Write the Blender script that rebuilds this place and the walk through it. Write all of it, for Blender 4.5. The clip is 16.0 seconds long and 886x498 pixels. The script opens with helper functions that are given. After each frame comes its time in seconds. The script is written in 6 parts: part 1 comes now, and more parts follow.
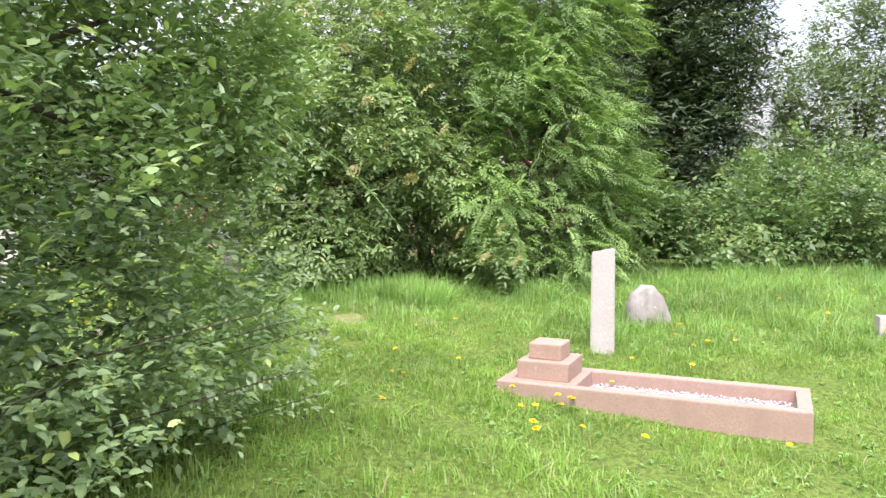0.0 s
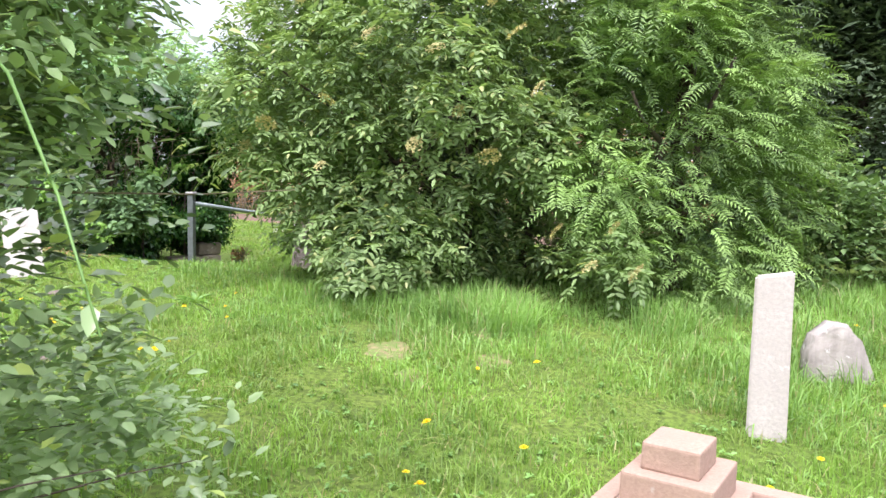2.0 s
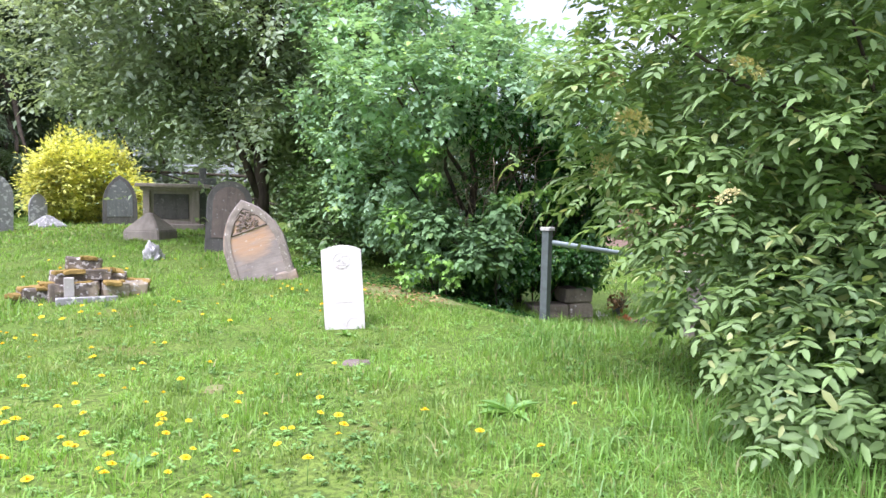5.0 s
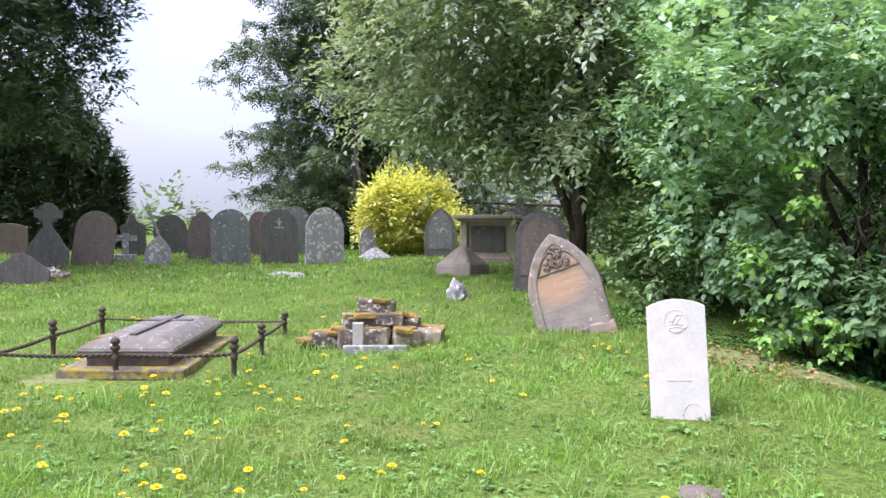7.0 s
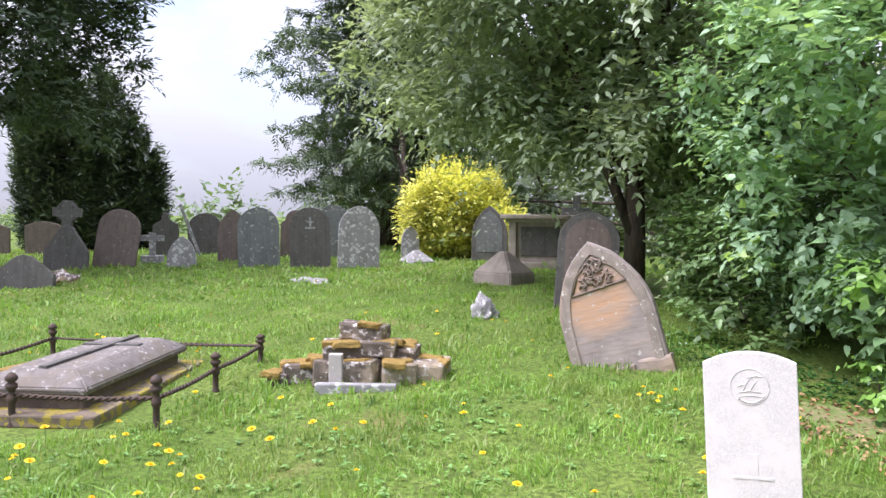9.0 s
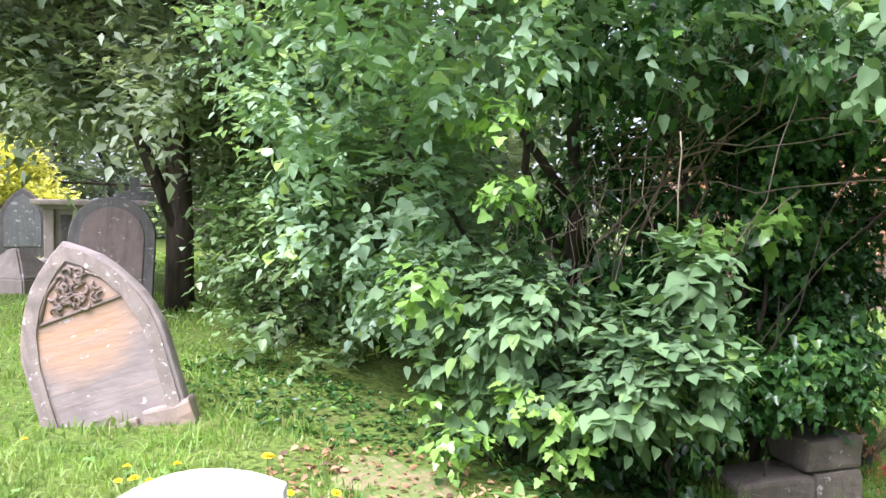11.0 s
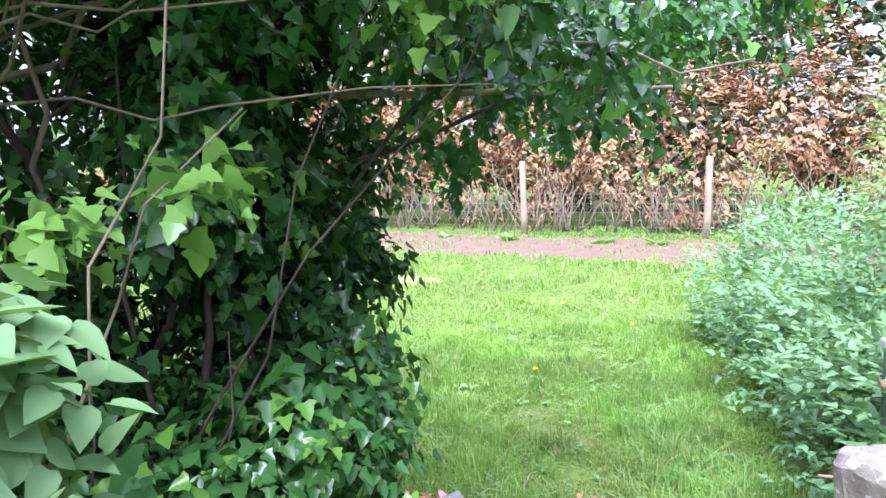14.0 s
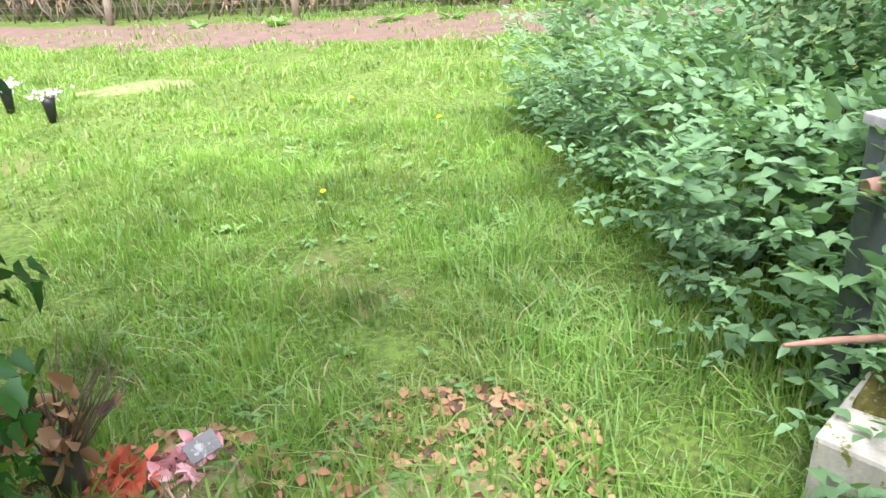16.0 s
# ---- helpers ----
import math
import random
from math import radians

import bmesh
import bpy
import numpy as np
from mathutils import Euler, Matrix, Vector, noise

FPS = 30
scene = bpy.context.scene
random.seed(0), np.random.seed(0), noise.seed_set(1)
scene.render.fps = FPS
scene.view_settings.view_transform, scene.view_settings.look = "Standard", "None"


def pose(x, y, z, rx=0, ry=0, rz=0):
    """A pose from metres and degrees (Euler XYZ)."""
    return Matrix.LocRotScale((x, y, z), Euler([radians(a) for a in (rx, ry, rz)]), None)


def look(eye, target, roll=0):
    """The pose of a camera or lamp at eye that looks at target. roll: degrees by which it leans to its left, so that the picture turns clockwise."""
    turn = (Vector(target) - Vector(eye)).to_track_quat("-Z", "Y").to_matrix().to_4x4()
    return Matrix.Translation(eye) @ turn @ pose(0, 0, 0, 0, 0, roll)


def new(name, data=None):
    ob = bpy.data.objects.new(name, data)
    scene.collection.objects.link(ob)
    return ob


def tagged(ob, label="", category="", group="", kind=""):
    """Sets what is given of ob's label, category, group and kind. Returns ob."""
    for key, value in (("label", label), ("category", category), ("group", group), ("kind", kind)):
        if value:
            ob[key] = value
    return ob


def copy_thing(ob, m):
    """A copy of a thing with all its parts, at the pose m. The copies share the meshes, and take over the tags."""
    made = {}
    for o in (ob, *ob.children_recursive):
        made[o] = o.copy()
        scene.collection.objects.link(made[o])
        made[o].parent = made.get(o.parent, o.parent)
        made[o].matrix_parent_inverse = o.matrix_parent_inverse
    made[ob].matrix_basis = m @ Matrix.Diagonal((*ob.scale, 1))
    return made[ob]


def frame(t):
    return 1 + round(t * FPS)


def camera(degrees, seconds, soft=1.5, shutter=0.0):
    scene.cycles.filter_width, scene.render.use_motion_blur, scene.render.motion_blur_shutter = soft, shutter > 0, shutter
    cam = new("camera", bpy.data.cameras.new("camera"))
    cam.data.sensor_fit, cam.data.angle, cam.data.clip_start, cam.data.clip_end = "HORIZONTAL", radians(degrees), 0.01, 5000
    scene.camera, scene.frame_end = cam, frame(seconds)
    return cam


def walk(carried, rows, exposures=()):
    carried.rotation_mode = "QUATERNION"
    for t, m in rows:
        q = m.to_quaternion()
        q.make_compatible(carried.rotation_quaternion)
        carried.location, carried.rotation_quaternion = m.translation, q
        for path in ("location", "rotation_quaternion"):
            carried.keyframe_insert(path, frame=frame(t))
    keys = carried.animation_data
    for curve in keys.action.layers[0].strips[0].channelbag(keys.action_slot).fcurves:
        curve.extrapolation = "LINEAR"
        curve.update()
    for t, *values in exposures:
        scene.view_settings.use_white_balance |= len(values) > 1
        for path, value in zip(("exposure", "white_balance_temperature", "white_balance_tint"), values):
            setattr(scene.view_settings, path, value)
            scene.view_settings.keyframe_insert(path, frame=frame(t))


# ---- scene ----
cam = camera(61.3, 16.0)
METRES, EYE, TILT, LEAN, TURN = 16.0, 1.5, -3.5, 0.0, 0.0
ROWS = [
    (0.0, 0.0, 0.0, 0.0, 0.0, 0.0, 0.0),
    (0.5, 0.0061, 0.0415, 0.003, 1.44, -0.15, -0.25),
    (1.0, 0.0141, 0.0817, 0.0083, 3.44, -0.55, -0.71),
    (1.5, 0.0158, 0.1193, 0.0114, 6.17, -1.09, -1.23),
    (2.0, 0.0206, 0.1546, 0.0129, 9.64, -1.63, -1.71),
    (2.5, 0.0208, 0.1869, 0.0175, 13.52, -1.94, -2.19),
    (3.0, 0.0132, 0.2201, 0.022, 17.6, -2.18, -2.68),
    (3.2, 0.0102, 0.2327, 0.0234, 19.45, -2.22, -2.82),
    (5.3, -0.0565, 0.3572, 0.0327, 43.65, -1.2, -3.5),
    (5.5, -0.0652, 0.3658, 0.0334, 46.18, -1.03, -3.51),
    (6.0, -0.089, 0.3847, 0.0354, 52.65, -0.53, -3.49),
    (6.5, -0.1131, 0.4061, 0.0387, 58.7, -0.49, -3.52),
    (7.0, -0.1382, 0.4245, 0.0388, 64.6, -0.8, -3.61),
    (7.5, -0.1595, 0.442, 0.0403, 70.1, -1.21, -3.7),
    (8.0, -0.1791, 0.4622, 0.0441, 74.42, -1.43, -3.79),
    (8.2, -0.187, 0.4707, 0.0447, 75.4, -1.47, -3.82),
    (10.3, -0.2765, 0.5632, 0.0508, 51.0, -0.82, -3.9),
    (10.5, -0.283, 0.5732, 0.0516, 48.01, -0.76, -3.77),
    (11.0, -0.2954, 0.6007, 0.0547, 40.94, -0.59, -3.22),
    (11.5, -0.3094, 0.6282, 0.0578, 35.13, -0.53, -2.86),
    (12.0, -0.3169, 0.6564, 0.0603, 29.79, -0.62, -2.42),
    (12.5, -0.3223, 0.6823, 0.0642, 23.94, -0.78, -1.73),
    (13.0, -0.3326, 0.7074, 0.0667, 17.25, -1.27, -0.85),
    (13.5, -0.3354, 0.7322, 0.0661, 10.15, -2.49, 0.29),
    (14.0, -0.3355, 0.7564, 0.066, 2.56, -4.64, 1.62),
    (14.5, -0.3374, 0.7816, 0.0625, -4.0, -8.09, 2.77),
    (15.0, -0.3321, 0.8078, 0.0588, -9.06, -12.28, 3.57),
    (15.5, -0.3266, 0.835, 0.0553, -12.04, -16.99, 4.09),
    (16.0, -0.3228, 0.8641, 0.0495, -13.98, -21.02, 4.21),
]
walk(cam, [(t, pose(0, 0, EYE, TILT, LEAN, TURN) @ pose(METRES * x, METRES * y, METRES * z, 90 + pitch, roll, yaw)) for t, x, y, z, yaw, pitch, roll in ROWS],
     exposures=[(0.0, 1.38, 6400, 22), (1.5, 1.36, 6300, 21), (3.2, 1.45, 6200, 18), (5.5, 1.35, 5800, 23), (8.2, 1.12, 5950, 24), (10.4, 1.55, 6100, 26), (11.5, 2.0, 5600, 28), (12.8, 2.25, 5200, 26), (14.3, 2.05, 5500, 21), (15.3, 1.9, 5950, 18), (16.0, 1.9, 6000, 18)])

# ---- sky, sun ----
world = bpy.data.worlds.new("sky")
scene.world = world
world.use_nodes = True
wn, wl = world.node_tree.nodes, world.node_tree.links
wn.clear()
sky = wn.new("ShaderNodeTexSky")
sky.sky_type = 'NISHITA'
sky.sun_disc = False
sky.sun_elevation = radians(58)
sky.sun_rotation = radians(184)
sky.air_density = 1.0
sky.dust_density = 2.0
w_co = wn.new("ShaderNodeTexCoord")
w_map = wn.new("ShaderNodeMapping")
w_map.inputs["Scale"].default_value = (1.0, 1.0, 2.6)
w_noise = wn.new("ShaderNodeTexNoise")
w_noise.inputs["Scale"].default_value = 2.2
w_noise.inputs["Detail"].default_value = 7.0
w_noise.inputs["Roughness"].default_value = 0.55
w_ramp = wn.new("ShaderNodeValToRGB")
w_ramp.color_ramp.elements[0].position = 0.36
w_ramp.color_ramp.elements[0].color = (0.35, 0.35, 0.35, 1)
w_ramp.color_ramp.elements[1].position = 0.56
w_ramp.color_ramp.elements[1].color = (1, 1, 1, 1)
w_mix = wn.new("ShaderNodeMix")
w_mix.data_type = 'RGBA'
w_split = wn.new("ShaderNodeSeparateXYZ")
w_cloud = wn.new("ShaderNodeValToRGB")  # clouds: greyer near the horizon, bright overhead
w_cloud.color_ramp.elements[0].position = 0.0
w_cloud.color_ramp.elements[0].color = (0.235, 0.247, 0.255, 1)
w_cloud.color_ramp.elements[1].position = 0.75
w_cloud.color_ramp.elements[1].color = (0.98, 1.0, 1.03, 1)
w_gain = wn.new("ShaderNodeMix")
w_gain.data_type, w_gain.blend_type = 'RGBA', 'MULTIPLY'
w_gain.inputs["Factor"].default_value = 1.0
w_gain.inputs["B"].default_value = (8.5, 8.5, 8.5, 1)
w_bg = wn.new("ShaderNodeBackground")
w_bg.inputs["Strength"].default_value = 0.135
w_out = wn.new("ShaderNodeOutputWorld")
wl.new(w_co.outputs["Generated"], w_map.inputs["Vector"])
wl.new(w_map.outputs[0], w_noise.inputs["Vector"])
wl.new(w_noise.outputs["Fac"], w_ramp.inputs["Fac"])
wl.new(w_ramp.outputs["Color"], w_mix.inputs["Factor"])
wl.new(sky.outputs["Color"], w_mix.inputs["A"])
wl.new(w_co.outputs["Generated"], w_split.inputs[0])
wl.new(w_split.outputs["Z"], w_cloud.inputs["Fac"])
wl.new(w_cloud.outputs["Color"], w_gain.inputs["A"])
wl.new(w_gain.outputs["Result"], w_mix.inputs["B"])
wl.new(w_mix.outputs["Result"], w_bg.inputs["Color"])
wl.new(w_bg.outputs[0], w_out.inputs["Surface"])
sun = new("sun", bpy.data.lights.new("sun", 'SUN'))
sun.data.energy, sun.data.angle, sun.data.color = 2.6, radians(40), (1.0, 0.98, 0.95)
sun.matrix_world = look((-0.55, -7.6, 12.3), (0, 0, 0))

# ---- materials ----
MATS = {}


def shader(name):
    m = bpy.data.materials.new(name)
    m.use_nodes = True
    n, l = m.node_tree.nodes, m.node_tree.links
    return m, n, l, n["Principled BSDF"]


def mix_rgb(n, l, fac, a, b, kind='MIX'):
    x = n.new("ShaderNodeMix")
    x.data_type, x.blend_type = 'RGBA', kind
    for sock, v in (("Factor", fac), ("A", a), ("B", b)):
        if isinstance(v, bpy.types.NodeSocket):
            l.new(v, x.inputs[sock])
        elif isinstance(v, tuple):
            x.inputs[sock].default_value = (*v, 1)
        else:
            x.inputs[sock].default_value = v
    return x.outputs["Result"]


def noise_fac(n, l, scale, lo, hi, detail=6.0, rough=0.6, space="Object", stretch=(1, 1, 1)):
    co = n.new("ShaderNodeTexCoord")
    mp = n.new("ShaderNodeMapping")
    mp.inputs["Scale"].default_value = stretch
    tx = n.new("ShaderNodeTexNoise")
    tx.inputs["Scale"].default_value, tx.inputs["Detail"].default_value, tx.inputs["Roughness"].default_value = scale, detail, rough
    rp = n.new("ShaderNodeValToRGB")
    rp.color_ramp.elements[0].position, rp.color_ramp.elements[1].position = lo, hi
    l.new(co.outputs[space], mp.inputs["Vector"])
    l.new(mp.outputs[0], tx.inputs["Vector"])
    l.new(tx.outputs["Fac"], rp.inputs["Fac"])
    return rp.outputs["Color"], tx.outputs["Fac"]


def bump(n, l, bsdf, height, strength, dist=0.01):
    b = n.new("ShaderNodeBump")
    b.inputs["Strength"].default_value, b.inputs["Distance"].default_value = strength, dist
    l.new(height, b.inputs["Height"])
    l.new(b.outputs[0], bsdf.inputs["Normal"])


def leaf_mat(name, c1, c2, c3=None, rough=0.45, through_light=0.35, rare=0.06, dry=None):
    """Leaves: colour drifts from leaf to leaf, a few are odd ones, light comes through."""
    m, n, l, b = shader(name)
    geo = n.new("ShaderNodeNewGeometry")
    col = mix_rgb(n, l, geo.outputs["Random Per Island"], c1, c2)
    patch, _ = noise_fac(n, l, 1.3, 0.38, 0.66, 3.0)
    col = mix_rgb(n, l, patch, col, tuple(min(1, 1.35 * v) for v in c2))
    if c3:
        gt = n.new("ShaderNodeMath")
        gt.operation = 'GREATER_THAN'
        gt.inputs[1].default_value = 1 - rare
        mul = n.new("ShaderNodeMath")
        mul.operation = 'FRACT'
        k = n.new("ShaderNodeMath")
        k.operation = 'MULTIPLY'
        k.inputs[1].default_value = 37.7
        l.new(geo.outputs["Random Per Island"], k.inputs[0])
        l.new(k.outputs[0], mul.inputs[0])
        l.new(mul.outputs[0], gt.inputs[0])
        col = mix_rgb(n, l, gt.outputs[0], col, c3)
    if dry:
        big, _ = noise_fac(n, l, 0.8, 0.50, 0.72, 8.0, 0.68)
        col = mix_rgb(n, l, big, col, dry)
        deep, _ = noise_fac(n, l, 2.6, 0.52, 0.70, 5.0, 0.6)
        col = mix_rgb(n, l, deep, col, tuple(0.8 * v for v in c1))
    l.new(col, b.inputs["Base Color"])
    b.inputs["Roughness"].default_value = rough
    b.inputs["Specular IOR Level"].default_value = 0.5
    tr = n.new("ShaderNodeBsdfTranslucent")
    l.new(mix_rgb(n, l, 1.0, col, (1.0, 1.0, 0.55), 'MULTIPLY'), tr.inputs["Color"])
    ms = n.new("ShaderNodeMixShader")
    ms.inputs[0].default_value = through_light
    l.new(b.outputs[0], ms.inputs[1])
    l.new(tr.outputs[0], ms.inputs[2])
    l.new(ms.outputs[0], n["Material Output"].inputs["Surface"])
    return m


def stone_mat(name, base, dark, lichen=None, amount=0.5, scale=7.0, rough=0.9, relief=0.5, second=None, runs=0.5):
    m, n, l, b = shader(name)
    f1, h1 = noise_fac(n, l, scale, 0.35, 0.7)
    col = mix_rgb(n, l, f1, base, dark)
    f2, h2 = noise_fac(n, l, scale * 9, 0.4, 0.62, 4.0)
    col = mix_rgb(n, l, f2, col, tuple(0.8 * v for v in base))
    streak, _ = noise_fac(n, l, scale * 1.6, 0.45, 0.72, 5.0, 0.6, stretch=(1, 1, 0.14))
    col = mix_rgb(n, l, mix_rgb(n, l, runs, (0.0, 0.0, 0.0), streak), col, tuple(0.55 * v for v in dark))
    if second:
        f4, _ = noise_fac(n, l, scale * 0.35, 0.48, 0.6)
        col = mix_rgb(n, l, f4, col, second)
    if lichen:
        f3, _ = noise_fac(n, l, scale * 2.1, 0.72 - 0.3 * amount, 0.76 - 0.3 * amount, 8.0, 0.65)
        col = mix_rgb(n, l, f3, col, lichen)
    l.new(col, b.inputs["Base Color"])
    b.inputs["Roughness"].default_value = rough
    b.inputs["Specular IOR Level"].default_value = 0.25
    bump(n, l, b, h2, relief, 0.006)
    return m


def plain_mat(name, base, rough=0.5, metal=0.0, scale=30.0, dark=None, spec=0.4):
    m, n, l, b = shader(name)
    f, h = noise_fac(n, l, scale, 0.35, 0.7)
    l.new(mix_rgb(n, l, f, base, dark or tuple(0.6 * v for v in base)), b.inputs["Base Color"])
    b.inputs["Roughness"].default_value, b.inputs["Metallic"].default_value = rough, metal
    b.inputs["Specular IOR Level"].default_value = spec
    bump(n, l, b, h, 0.25, 0.003)
    return m


def bark_mat(name, base, dark):
    m, n, l, b = shader(name)
    f, h = noise_fac(n, l, 14, 0.35, 0.65, stretch=(1, 1, 0.18))
    l.new(mix_rgb(n, l, f, base, dark), b.inputs["Base Color"])
    b.inputs["Roughness"].default_value = 0.95
    bump(n, l, b, h, 0.9, 0.02)
    return m


